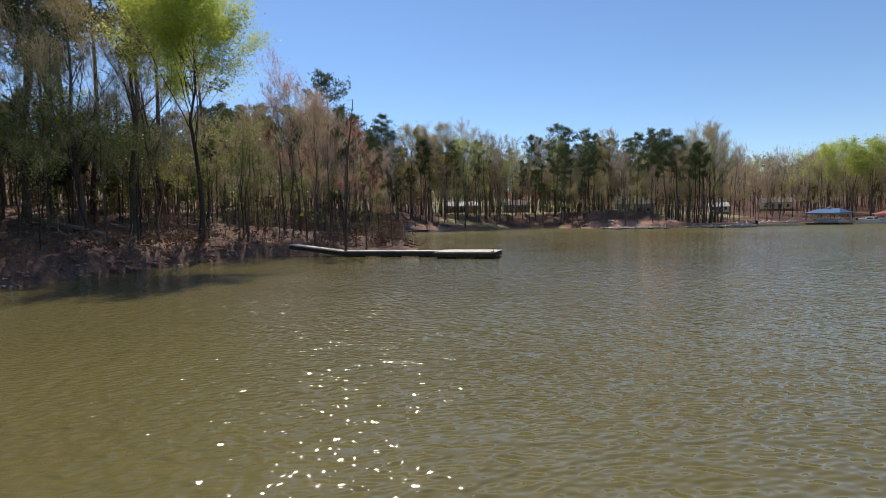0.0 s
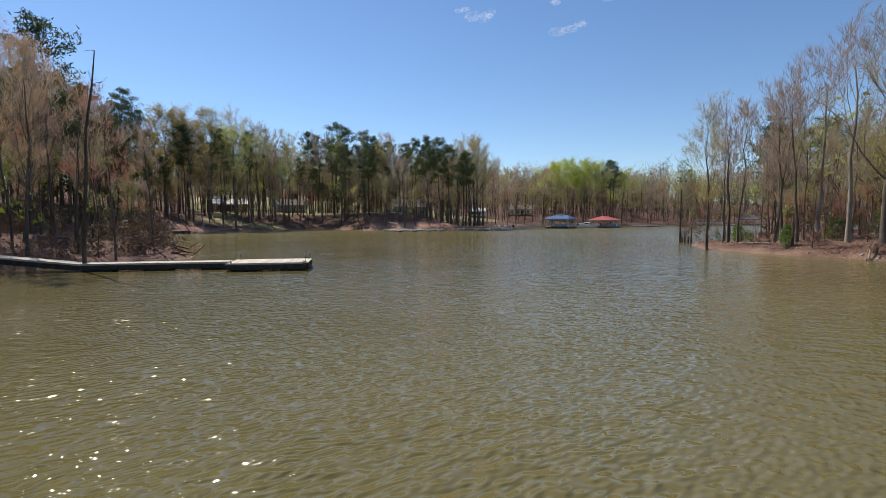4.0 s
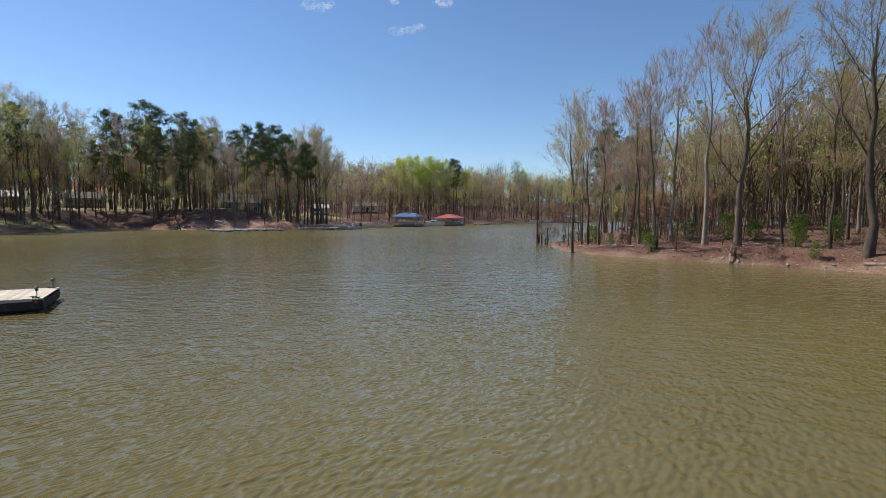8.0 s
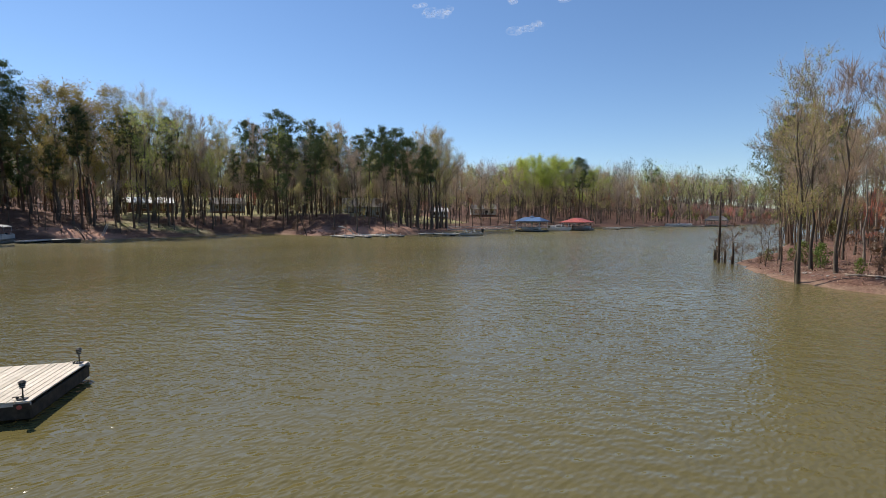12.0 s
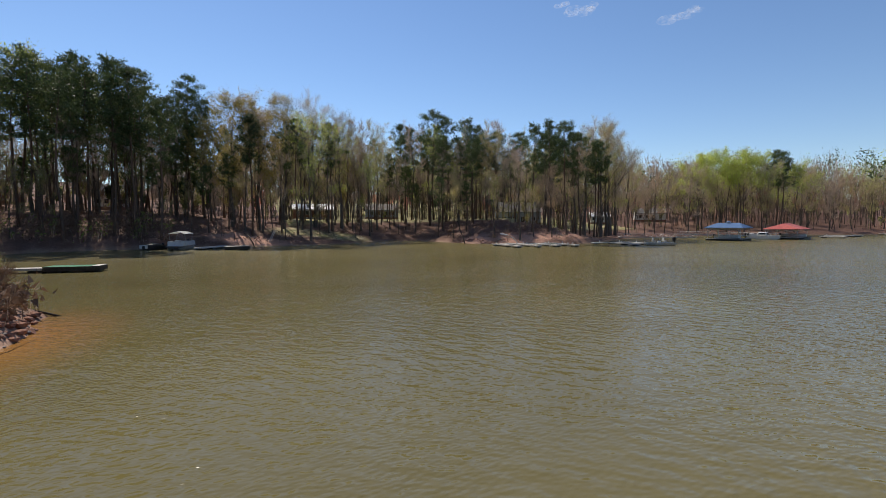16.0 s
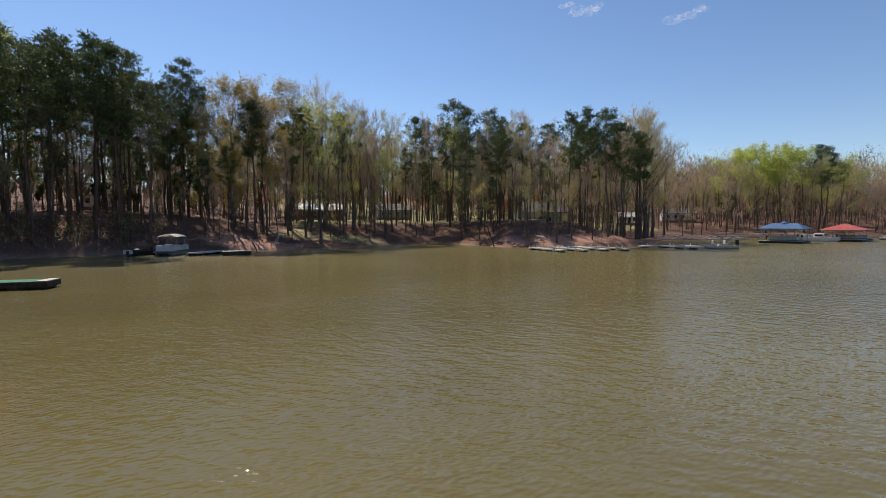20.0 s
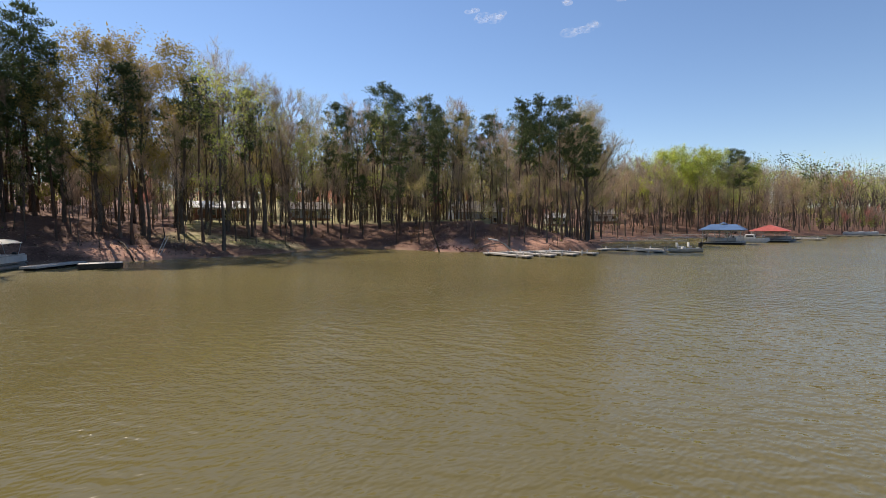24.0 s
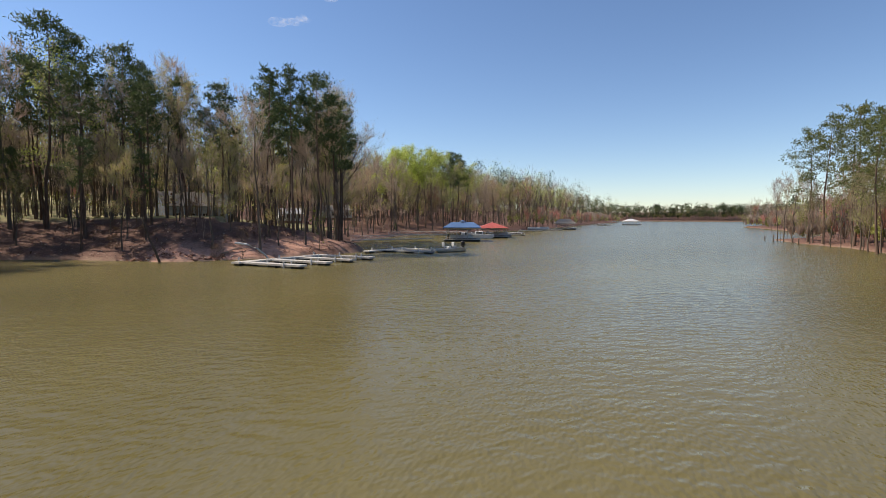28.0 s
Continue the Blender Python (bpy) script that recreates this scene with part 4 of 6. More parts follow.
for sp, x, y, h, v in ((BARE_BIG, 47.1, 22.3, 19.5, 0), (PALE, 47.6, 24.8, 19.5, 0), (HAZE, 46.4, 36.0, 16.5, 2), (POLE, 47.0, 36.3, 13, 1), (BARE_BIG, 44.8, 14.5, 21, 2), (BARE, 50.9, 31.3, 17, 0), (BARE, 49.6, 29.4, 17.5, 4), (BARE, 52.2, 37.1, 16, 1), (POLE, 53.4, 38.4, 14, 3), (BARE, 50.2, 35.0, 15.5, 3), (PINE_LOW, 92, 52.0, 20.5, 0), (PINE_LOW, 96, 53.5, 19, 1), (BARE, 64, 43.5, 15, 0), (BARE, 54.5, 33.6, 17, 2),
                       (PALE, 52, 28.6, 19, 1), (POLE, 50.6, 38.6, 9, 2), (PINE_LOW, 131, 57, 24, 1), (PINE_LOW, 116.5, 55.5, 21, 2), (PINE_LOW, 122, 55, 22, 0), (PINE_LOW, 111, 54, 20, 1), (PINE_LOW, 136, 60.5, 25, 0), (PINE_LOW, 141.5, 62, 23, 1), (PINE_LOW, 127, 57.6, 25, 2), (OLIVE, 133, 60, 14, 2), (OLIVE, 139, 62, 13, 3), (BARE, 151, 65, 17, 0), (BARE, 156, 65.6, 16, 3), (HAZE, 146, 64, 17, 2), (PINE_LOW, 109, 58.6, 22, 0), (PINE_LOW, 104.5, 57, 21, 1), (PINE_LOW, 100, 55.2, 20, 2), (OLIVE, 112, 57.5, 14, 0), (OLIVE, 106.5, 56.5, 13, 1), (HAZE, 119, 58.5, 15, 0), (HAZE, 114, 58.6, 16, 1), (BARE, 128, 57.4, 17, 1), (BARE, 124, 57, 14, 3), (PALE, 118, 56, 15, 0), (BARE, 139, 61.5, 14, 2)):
    TAKEN.append((x, y))
    plant(sp, x, y, h, W_POINT, v)
for x, y, h, sp in ((157, 175, 29, COVE_LIME), (162, 178, 30, COVE_LIME), (166, 171, 29, COVE_LIME), (171, 168, 30, COVE_LIME), (176, 163.5, 27, COVE_HAZE), (170, 177, 31, COVE_LIME), (180, 168, 30, COVE_LIME), (175, 173, 31, COVE_LIME), (184, 165, 28, PINE), (187, 168, 29, PINE), (191, 164, 27, COVE_LIME), (152, 171, 26, COVE_HAZE), (147, 170, 25, COVE_BARE), (197, 166, 26, COVE_HAZE)):
    TAKEN.append((x, y))
    plant(sp, x, y, h, W_COVE, wide=1.2)
for sp, x, y, h, v in ((PINE, 42, 173, 31, 0), (PINE, 46, 171, 30, 1), (PINE, 52.7, 169.7, 31, 2), (PINE, 58, 171, 29, 3), (PINE, 66, 168, 26, 4), (PINE, 62, 165, 27, 0), (PINE, 73.2, 157, 25, 1), (PINE, 84.6, 147.6, 25.5, 2), (PINE, 79, 150, 24, 3),
                       (BARE_BIG, 93, 147.5, 32, 0), (BARE_BIG, 97.5, 151.5, 34, 1), (BARE_BIG, 101, 154.5, 33, 2), (BARE_BIG, 105, 156.5, 30, 0), (BARE_BIG, 89, 149, 30, 2), (LIME, 95, 151, 27, 2), (LIME, 100, 157, 27, 0), (HAZE, 90, 150, 27, 1), (LIME, 104, 157, 26, 1), (LIME, 88, 157, 27, 0), (TANOAK, 8, 158, 32, 0), (TANOAK, 2.5, 156, 31, 1), (TANOAK, 13.5, 161, 32, 2), (TANOAK, -2, 160, 32, 0), (LIME, 18.6, 149.5, 29, 1), (BARE_BIG, 21, 166, 34, 2), (BARE_BIG, 28, 168, 32, 1), (PINE, 25, 163, 26, 4),
                       (PINE, -20, 163, 34, 0), (PINE, -26, 160, 34, 1), (PINE, -36, 160, 34, 2), (PINE, -30, 166, 34, 3), (PINE, -10.6, 166, 33, 4), (PINE, -15, 158, 32, 0), (PINE, -6, 164, 31, 1), (PINE, -1.5, 149.5, 29, 2), (PINE, -3.5, 163, 31, 3), (PINE, -8, 156, 33, 4), (PINE, -42, 152, 33, 2), (PINE, -22, 150, 31, 3),
                       (PINE, -12, 152, 30, 4), (LIME, -33, 156, 34, 2), (LIME, 30, 172, 27, 0), (OLIVE, 36, 168, 24, 1), (LIME, 34, 162, 22, 2),
                       (HAZE, 38, 171, 31, 0), (BARE, 49.5, 173, 31, 1), (LIME, 55.5, 169, 28.5, 1), (HAZE, 62.5, 172, 30, 2), (BARE, 70, 165, 29, 3), (HAZE, 77, 159, 28, 1), (BARE, 33, 167, 31, 2), (LIME, 24, 161, 29, 0), (BARE, 44, 176, 31, 0), (HAZE, 66, 161, 27, 3), (LIME, 82, 156, 27, 2)):
    TAKEN.append((x, y))
    h = sunlit(x, y, h * (.93 if sp is PINE and x < -8 else 1))
    if h > 9:
        plant(sp, x, y, h, W_FAR, v)
TAKEN.extend([(-14.5, 37), (-12.5, 39), (-17, 38)])
fill(1300, -60, 1, 8, 80, 1.5, 40, 2.5, [(BARE, 14, 20), (POLE, 8, 15), (POLE, 9, 16), (HAZE, 12, 18), (PINE, 33, 38), (OLIVE, 10, 15), (SHADE, 9, 13), (POLE, 10, 16), (PINE, 33, 38), (POLE, 10, 17)], W_LEFT, lambda x, y: 38 if x < -30 else 11 + rng.uniform(0, 4))
fill(190, -44, -10, 14, 74, 2, 20, 1.5, [(SHADE, 6, 9), (SHADE, 7, 11), (SHADE, 8, 12), (SHADE, 9, 13)], W_LEFT, lambda x, y: 13)
fill(470, 42, 118, -8, 60, 1.8, 32, 2.7, [(BARE, 14, 21), (POLE, 11, 17), (HAZE, 14, 19), (BARE, 13, 19), (PALE, 15, 20), (HAZE, 15, 20), (BARE, 15, 19), (POLE, 12, 18), (POLE, 12, 17), (HAZE, 15, 20), (OLIVE, 11, 14)], W_POINT, lambda x, y: rng.uniform(15, 18.5) if y < 22 else rng.uniform(13, 17) if y < 30 or x > 64 else rng.uniform(11, 14.5))
fill(560, -62, -6, 128, 205, 3, 48, 2.6, [(PINE, 25, 30), (PINE, 25, 30), (PINE, 26, 31), (PINE_LOW, 20, 26), (PINE, 24, 30), (BARE, 14, 22), (POLE, 10, 15), (OLIVE, 9, 14)], W_FAR)
fill(240, -6, 34, 140, 200, 3, 44, 3.0, [(PINE, 22, 27), (HAZE, 20, 27), (TANOAK, 20, 26), (BARE, 22, 28), (OLIVE, 11, 16), (POLE, 12, 18), (BARE, 14, 22), (POLE, 12, 18)], W_FAR)
fill(520, 34, 100, 128, 190, 3, 42, 3.0, [(PINE, 24, 30), (PINE, 24, 29), (BARE, 22, 29), (BARE, 14, 22), (OLIVE, 11, 17), (PINE, 24, 29), (HAZE, 23, 29), (POLE, 10, 16), (POLE, 12, 17), (BARE, 20, 27)], W_FAR, lambda x, y: 31 if x < 58 else rng.uniform(22, 25))
fill(150, -10, 100, 134, 185, 2, 26, 2.2, [(POLE, 9, 15), (BARE, 9, 15), (BARE, 10, 16), (HAZE, 9, 14)], W_FAR)
fill(360, 95, 260, 140, 205, 3, 36, 3.8, [(COVE_BARE, 21, 28), (COVE_BARE, 22, 28), (COVE_BARE, 18, 24), (COVE_HAZE, 21, 28), (COVE_HAZE, 19, 26), (COVE_BARE, 16, 24), (POLE, 10, 15), (COVE_BARE, 20, 28)], W_COVE)
fill(24, 47, 90, 5, 52, 3, 18, 2.0, [(BUD, 5, 9), (POLE, 5, 9)], W_POINT)
# undergrowth
for x, y, h in ((51.5, 27.0, 1.8), (52.2, 24.0, 2.2), (53, 22.0, 1.7), (52.5, 19.0, 2.2), (53.5, 16.5, 1.7), (51.8, 13.2, 1.6)):
    plant(CEDAR, x, y, h, "undergrowth on the wooded point", wide=1.25)
for x, y in ((-1.2, 58), (-1.8, 60.2), (-2, 62.6), (-2.4, 64.8), (-3, 66.8), (-3.6, 69.2), (-1, 55.8), (-5, 70.5)):
    plant(BUSH, x, y, 1.6, "undergrowth on the near bank")
    plant(BARESAP, x - .8, y + .6, 3.2, "undergrowth on the near bank")
fill(240, -55, 1, 8, 78, .5, 26, 1.2, [(SAPLING, 3, 6), (BUSH, .8, 1.6), (BUSH, .8, 1.8), (BUSH, .7, 1.5), (BUSH, .9, 1.8), (SAPLING, 2, 5)], "undergrowth on the near bank")
fill(170, 42, 72, 5, 46, .8, 14, 1.1, [(BUSH, .5, 1.1), (BUSH, .6, 1.2), (CEDAR, 1.0, 2.0), (BUSH, .5, 1.0), (BARESAP, 3, 6)], "undergrowth on the wooded point")
fill(110, -45, 100, 128, 180, 1, 20, 1.6, [(SAPLING, 3, 6), (BARESAP, 3, 6), (BUSH, .8, 1.6), (BUSH, .8, 1.6)], "undergrowth on the far shore")

far = scatter(700, -130, 0, 160, 250, 22, 90, [0, 0, 1, 0, 3], 5, 15, 32)
far += scatter(560, -130, 45, 174, 300, 40, 110, [0, 1, 0, 0, 0, 1], 13, 23, 31)
far += scatter(300, 30, 110, 180, 300, 48, 110, [1, 0, 1, 1, 0, 3], 14, 23, 21)
far += scatter(260, 14, 108, 172, 222, 22, 70, [5, 1, 5, 1, 2, 3], 23, 30, 65)
far += scatter(300, -160, 40, 190, 420, 80, 400, [0, 0, 1, 3, 2, 1], 20, 30, 1)
far += scatter(260, 30, 150, 200, 420, 70, 400, [1, 1, 3, 0, 2, 1], 19, 27, 2)
far += scatter(170, 150, 260, 150, 260, 42, 200, [1, 5, 1, 1, 0, 5], 22, 28, 3, .05)
far += scatter(260, 110, 300, 190, 340, 50, 220, [1, 5, 1, 1, 0, 2, 4, 1], 23, 29, 4, .05)
far += scatter(640, 245, 480, 148, 270, 2, 90, [1, 5, 1, 5, 2, 0, 4, 1], 25, 35, 5, .04)
far += scatter(400, 480, 790, 160, 330, 2, 120, [1, 5, 3, 0, 0, 0], 26, 35, 6)
far += scatter(1700, 240, 800, 148, 215, .5, 14, [3, 1, 5, 4, 1], 5, 12, 33)
far += scatter(560, 95, 300, 176, 262, 24, 95, [1, 5, 1, 5, 3, 4], 9, 18, 61)
far += scatter(260, 100, 235, 165, 225, 22, 66, [1, 5, 1, 2, 5, 1, 0], 25, 31, 64, .06)
far += scatter(380, -10, 110, 196, 290, 52, 120, [1, 0, 1, 3, 4], 7, 15, 62)
woods("far_woods", "distant mixed woods, bare grey and spring green", far, 11)
back = scatter(420, -150, -22, -10, 140, 24, 130, [1, 0, 5, 3, 3, 1], 12, 22, 8)
back += scatter(750, 60, 170, -80, 60, 14, 160, [1, 5, 5, 1, 3, 5, 4], 14, 20, 9)
back += scatter(400, 120, 440, -60, 66, 1.5, 100, [1, 1, 5, 3, 4, 0], 12, 19, 10)
back += scatter(200, -150, 200, -160, -20, 3, 130, [1, 0, 1, 3], 14, 24, 12)
back += scatter(230, 62, 112, -20, 44, 14, 60, [5, 1, 3, 1, 5], 13, 17, 35)
back += scatter(1300, 100, 440, 28, 70, .5, 14, [1, 5, 3, 4, 1], 3, 9, 34)
back += scatter(420, -95, -20, 20, 130, 12, 75, [0, 0, 3, 1, 0], 6, 15, 63)
woods("woods_behind", "bare spring woods deeper inland", back, 13)

woods("far_treeline", "distant treeline across the head of the lake", scatter(3200, 1080, 1330, -260, 420, 2, 70, [0, 0, 0, 3, 1], 24, 36, 17) + scatter(1500, 1150, 1235, -140, 270, .5, 40, [3, 0, 0, 1], 12, 22, 19), 18, 3.0)
T = "thin grey-brown undergrowth and saplings among the trees"
thicket("undergrowth_near", T, scatter(200, -75, -6, 5, 85, 8, 55, [1, 1, 2], 2.5, 7, 41), 51)
thicket("undergrowth_far", T, scatter(260, -75, 105, 128, 215, 6, 62, [0, 1, 2, 2], 2.5, 7, 42), 52)
thicket("undergrowth_point", T, scatter(420, 48, 170, -20, 68, 6, 50, [0, 0, 2, 0, 2], 2.5, 7, 43), 53)
thicket("undergrowth_cove", T, scatter(240, 95, 300, 140, 215, 4, 50, [0, 0, 2, 0, 1], 3, 8, 44), 54)
thicket("undergrowth_edge", "dark tangle of brush and roots along the cut bank", scatter(1300, -24, -6, 12, 50, .2, 2.2, [2, 2, 2], .5, 1.5, 46), 56)
thicket("undergrowth_clay", "dark tangle of dry brush over the muddy point", scatter(700, -7, 2, 52, 73, .5, 4.5, [2, 2, 0], .6, 1.8, 47), 57)
thicket("undergrowth_bank", "dark tangle of brush along the shaded bank", scatter(420, -40, -8, 124, 152, 1, 11, [2, 2, 2, 1], 1.5, 4.5, 45), 55)

# ---- the wooden pier ----
PIER = pose(7.04, 38.79, 0, 0, 0, 159.75)      # x runs from the tip to the bank, y to the side that faces away from the cove
def board_mesh(length, width=.14, thick=.035):
    bm = box(width - .008, length, thick, 0, 0, 0, .004)
    me = bpy.data.meshes.new("board")
    bm.to_mesh(me)
    bm.free()
    me.materials.append(M_DECK)
    return me


def pier_section(name, m, length, width, top, label, floats=True):
    e = thing(name, m, label, "pier")
    me = board_mesh(width)
    n = int(length / .148)
    for k in range(n):
        share("board", me, e, pose(.08 + k * .148, rng.normal(0, .006), top - .035 + rng.normal(0, .0015), 0, 0, rng.normal(0, .15)))
    for s in (-1, 1):
        part("rim", box(length, .04, .07, length / 2, s * (width / 2 - .02), top - .108, .005), M_OLDWOOD, e)
        part("skirt", box(length - .1, .06, .3, length / 2, s * (width / 2 - .07), top - .41, .005), M_SKIRT, e)
    for x in (.03, length - .03):
        part("end_beam", box(.05, width - .09, .3, x, 0, top - .41, .005), M_SKIRT, e)
    if floats:
        for k in range(max(2, int(length / 2.2))):
            part("float", box(1.5, width * .8, .42, .95 + k * (length - 1.9) / max(1, int(length / 2.2) - 1), 0, -.22, .05), M_FLOAT, e)
    return e


DECK_W = 3.1                                   # the platform is wider on the side away from the cove
pf = pier_section("pier_platform", PIER @ pose(0, .33, 0), 4.8, DECK_W, .5, "floating wooden pier platform of sun-bleached deck boards")
for sy in (-1, 1):
    for sx in (.32, 4.5):
        c = part("cleat", box(.05, .05, .05, 0, 0, 0, .01), M_LAMPCAP, pf, "small dark mooring cleat", pose(sx, sy * (DECK_W / 2 - .17), .5))
        part("horn", rod((-.09, 0, .055), (.09, 0, .055), .014), M_LAMPCAP, c)
part("corner_plate", box(.3, .02, .12, .16, DECK_W / 2 + .012, .33, .004), M_SKIRT, pf)
part("reflector", rod((.2, DECK_W / 2 + .022, .38), (.2, DECK_W / 2 + .037, .38), .05, sides=16), M_RED, pf, "round red reflector")
part("corner_plate", box(.3, .02, .12, .16, -DECK_W / 2 - .012, .33, .004), M_SKIRT, pf)
pier_section("pier_walkway", PIER @ pose(4.9, -.35, 0), 8.4, 1.25, .48, "narrow floating wooden pier walkway with pale boards")
pier_section("pier_ramp", PIER @ pose(13.35, -.35, 0, 0, -6.5, 0), 5.2, 1.1, .47, "wooden pier ramp leading up to the leafy bank", False)


def solar_light(m):
    e = thing("dock_light", m, "dark solar light with stacked caps on the pier corner", "light", "lights on the pier")
    part("base", box(.16, .16, .03, 0, 0, 0, .01), M_LAMPCAP, e)
    part("post", rod((0, 0, .03), (0, 0, .27), .015), M_LAMPCAP, e)
    for k, r in enumerate((.055, .065, .075)):
        part("ring", rod((0, 0, .26 + k * .045), (0, 0, .285 + k * .045), r, r * .8, 14), M_LAMPCAP, e)
    part("lens", rod((0, 0, .262), (0, 0, .39), .04, sides=12), M_WHITEPOST, e, "pale lamp lens")
    part("cap", rod((0, 0, .39), (0, 0, .425), .08, .03, 14), M_LAMPCAP, e)


solar_light(PIER @ pose(.2, -1.08, .5))
solar_light(PIER @ pose(.2, 1.74, .5))
solar_light(PIER @ pose(4.5, -1.08, .5))

# ---- green floating dock in the cove ----
def float_dock(name, m, length, width, top, deck, label, group="", posts=(), fascia=None, skirt=.2):
    e = thing(name, m, label, "dock", group)
    n = max(4, int(length / (.3 if m.translation.y < 150 and m.translation.x < 110 else .9)))
    plank = bpy.data.meshes.new("plank")
    bm = box(length / n - .014, width, .04, 0, 0, 0, .0)
    bm.to_mesh(plank)
    bm.free()
    plank.materials.append(deck)
    for k in range(n):
        share("plank", plank, e, pose((k + .5) * length / n, random.uniform(-.012, .012), top - .04 + random.uniform(0, .006)))
    for s in (-1, 1):
        part("fascia", box(length, .05, skirt, length / 2, s * (width / 2 + .027), top - .01 - skirt, .008), fascia or M_OLDWOOD, e)
    for x in (-.027, length + .027):
        part("end_board", box(.05, width + .1, skirt, x, 0, top - .01 - skirt, .008), fascia or M_OLDWOOD, e)
    k = max(2, int(length / 2.4))
    for i in range(k):
        part("float", box(1.2, width * .85, .4, .8 + i * (length - 1.6) / (k - 1), 0, -.2, .06), M_FLOAT, e)
    for x, y in posts:
        part("post", rod((x, y, -1.2), (x, y, top + .34), .1, .095, 10), M_WHITEPOST, e, "pale mooring post")
    return e


gd = float_dock("green_dock", pose(-6.2, 96.2, 0, 0, 0, 176), 4.6, 2.0, .58, M_GREEN, "floating dock covered with green outdoor carpet", posts=(), fascia=M_SKIRT, skirt=.42)
part("end_panel", box(.7, 2.0, .03, .35, 0, .586, .004), M_OLDWOOD, gd, "bare grey end boards")
float_dock("dock_walkway", pose(-10.9, 96.53, 0, 0, 0, 176), 18.5, 1.2, .45, M_OLDWOOD, "weathered grey dock walkway into the cove", posts=((3, .72), (9, .72), (15, .72)))

# ---- finger docks below the red clay bank ----
A = "old finger docks below the clay bank"
float_dock("dock_walkway", pose(52.4, 128.7, 0, 0, 0, -2), 14.2, 1.2, .42, M_OLDWOOD, "weathered walkway joining four finger docks", posts=((1, .7), (7, .7), (13, .7)))
for x in (53.3, 57.5, 61.7, 65.8):
    float_dock("finger_dock", pose(x, 127.9, 0, 0, 0, -90), 8.4, 1.0, .42, M_OLDWOOD, "narrow weathered finger dock with pale posts", A, posts=((2.6, .57), (6.2, .57), (6.2, -.57)))
B = "finger docks by the small boat"
float_dock("dock_walkway", pose(75.5, 127.6, 0, 0, 0, -6), 9.5, 1.1, .4, M_OLDWOOD, "grey dock walkway reaching from the bank", posts=((2, .6), (7, .6)))
for x, n in ((79.4, 8.2), (83.4, 8.6)):
    float_dock("finger_dock", pose(x, 126.3, 0, 0, 0, -90), n, 1.0, .42, M_OLDWOOD, "narrow grey finger dock with pale posts", B, posts=((2.4, .57), (6, -.57)))


# leaning ladder by the water on the far shore
e = thing("ladder", pose(9.9, 146.3, .5, -35, 0, -40), "pale wooden ladder leaning on the bank", "ladder")
for s in (-.22, .22):
    part("rail", box(.05, .09, 3.2, s, 0, 0, .006), M_WHITEPOST, e)
for k in range(9):
    part("rung", rod((-.22, 0, .25 + k * .34), (.22, 0, .25 + k * .34), .02, sides=6), M_WHITEPOST, e)

# ---- boats ----
def hull(length, width, depth, flat=False, bm=None):
    """An open boat hull along x, bow at +x, keel at z 0."""
    bm = bm or bmesh.new()
    n, rows = 12, []
    for k in range(n):
        f = k / (n - 1)
        w = width / 2 * (1 if f < .55 else max(.06 if not flat else .5, 1 - ((f - .55) / .45) ** 2.2))
        sheer = depth * (1 + .22 * max(0, f - .5) ** 1.5 * 2)
        keel = depth * .55 * max(0, (f - .7) / .3) ** 2
        x = (f - .5) * length
        prof = [(w, sheer), (w * .96, depth * .45 + keel * .5), (w * .72, keel + .04), (0, keel), (-w * .72, keel + .04), (-w * .96, depth * .45 + keel * .5), (-w, sheer)]
        prof += [(-w + .06, sheer), (-w * .9 + .04, depth * .35 + keel), (w * .9 - .04, depth * .35 + keel), (w - .06, sheer)]
        rows.append([bm.verts.new((x, y, z)) for y, z in prof])
    m = len(rows[0])
    for a, c in zip(rows[:-1], rows[1:]):
        for i in range(m):
            bm.faces.new((a[i], a[(i + 1) % m], c[(i + 1) % m], c[i]))
    bm.faces.new(rows[0])
    bm.faces.new(rows[-1][::-1])
    bmesh.ops.recalc_face_normals(bm, faces=bm.faces)
    return bm


def outboard(parent, x, z, k=1.0):
    o = part("outboard", box(.32 * k, .3 * k, .45 * k, x, 0, z + .25 * k, .07 * k), M_DARK, parent, "black outboard motor")
    part("leg", box(.14 * k, .1 * k, .9 * k, x - .03, 0, z - .6 * k, .02), M_DARK, o)
    part("bracket", box(.3 * k, .2 * k, .08 * k, x + .15 * k, 0, z + .1 * k, .02), M_ALU, o)


def small_boat(m):
    e = thing("fishing_boat", m, "small grey fishing boat moored at a finger dock", "boat")
    part("hull", hull(5.0, 1.7, .62), M_ALU, e)
    part("gunwale", rod((-2.4, .84, .63), (.4, .84, .63), .03), M_ALU, e)
    part("gunwale", rod((-2.4, -.84, .63), (.4, -.84, .63), .03), M_ALU, e)
    part("console", box(.5, .6, .75, .1, 0, .2, .06), M_GEL, e)
    for x in (-.9, .95):
        s = part("seat", box(.5, .55, .14, x, 0, .85, .04), M_GEL, e)
        part("backrest", box(.12, .55, .6, x + .24, 0, .95, .05), M_GEL, s)
        part("pedestal", rod((x, 0, .2), (x, 0, .86), .05), M_ALU, s)
    part("deck_panel", box(1.3, 1.1, .05, 1.5, 0, .5, .02), M_SEAT, e)
    outboard(e, -2.6, .45, 1.7)
    return e


small_boat(pose(84.4, 117.8, -.15, 0, 0, 158) @ Matrix.Scale(1.12, 4))


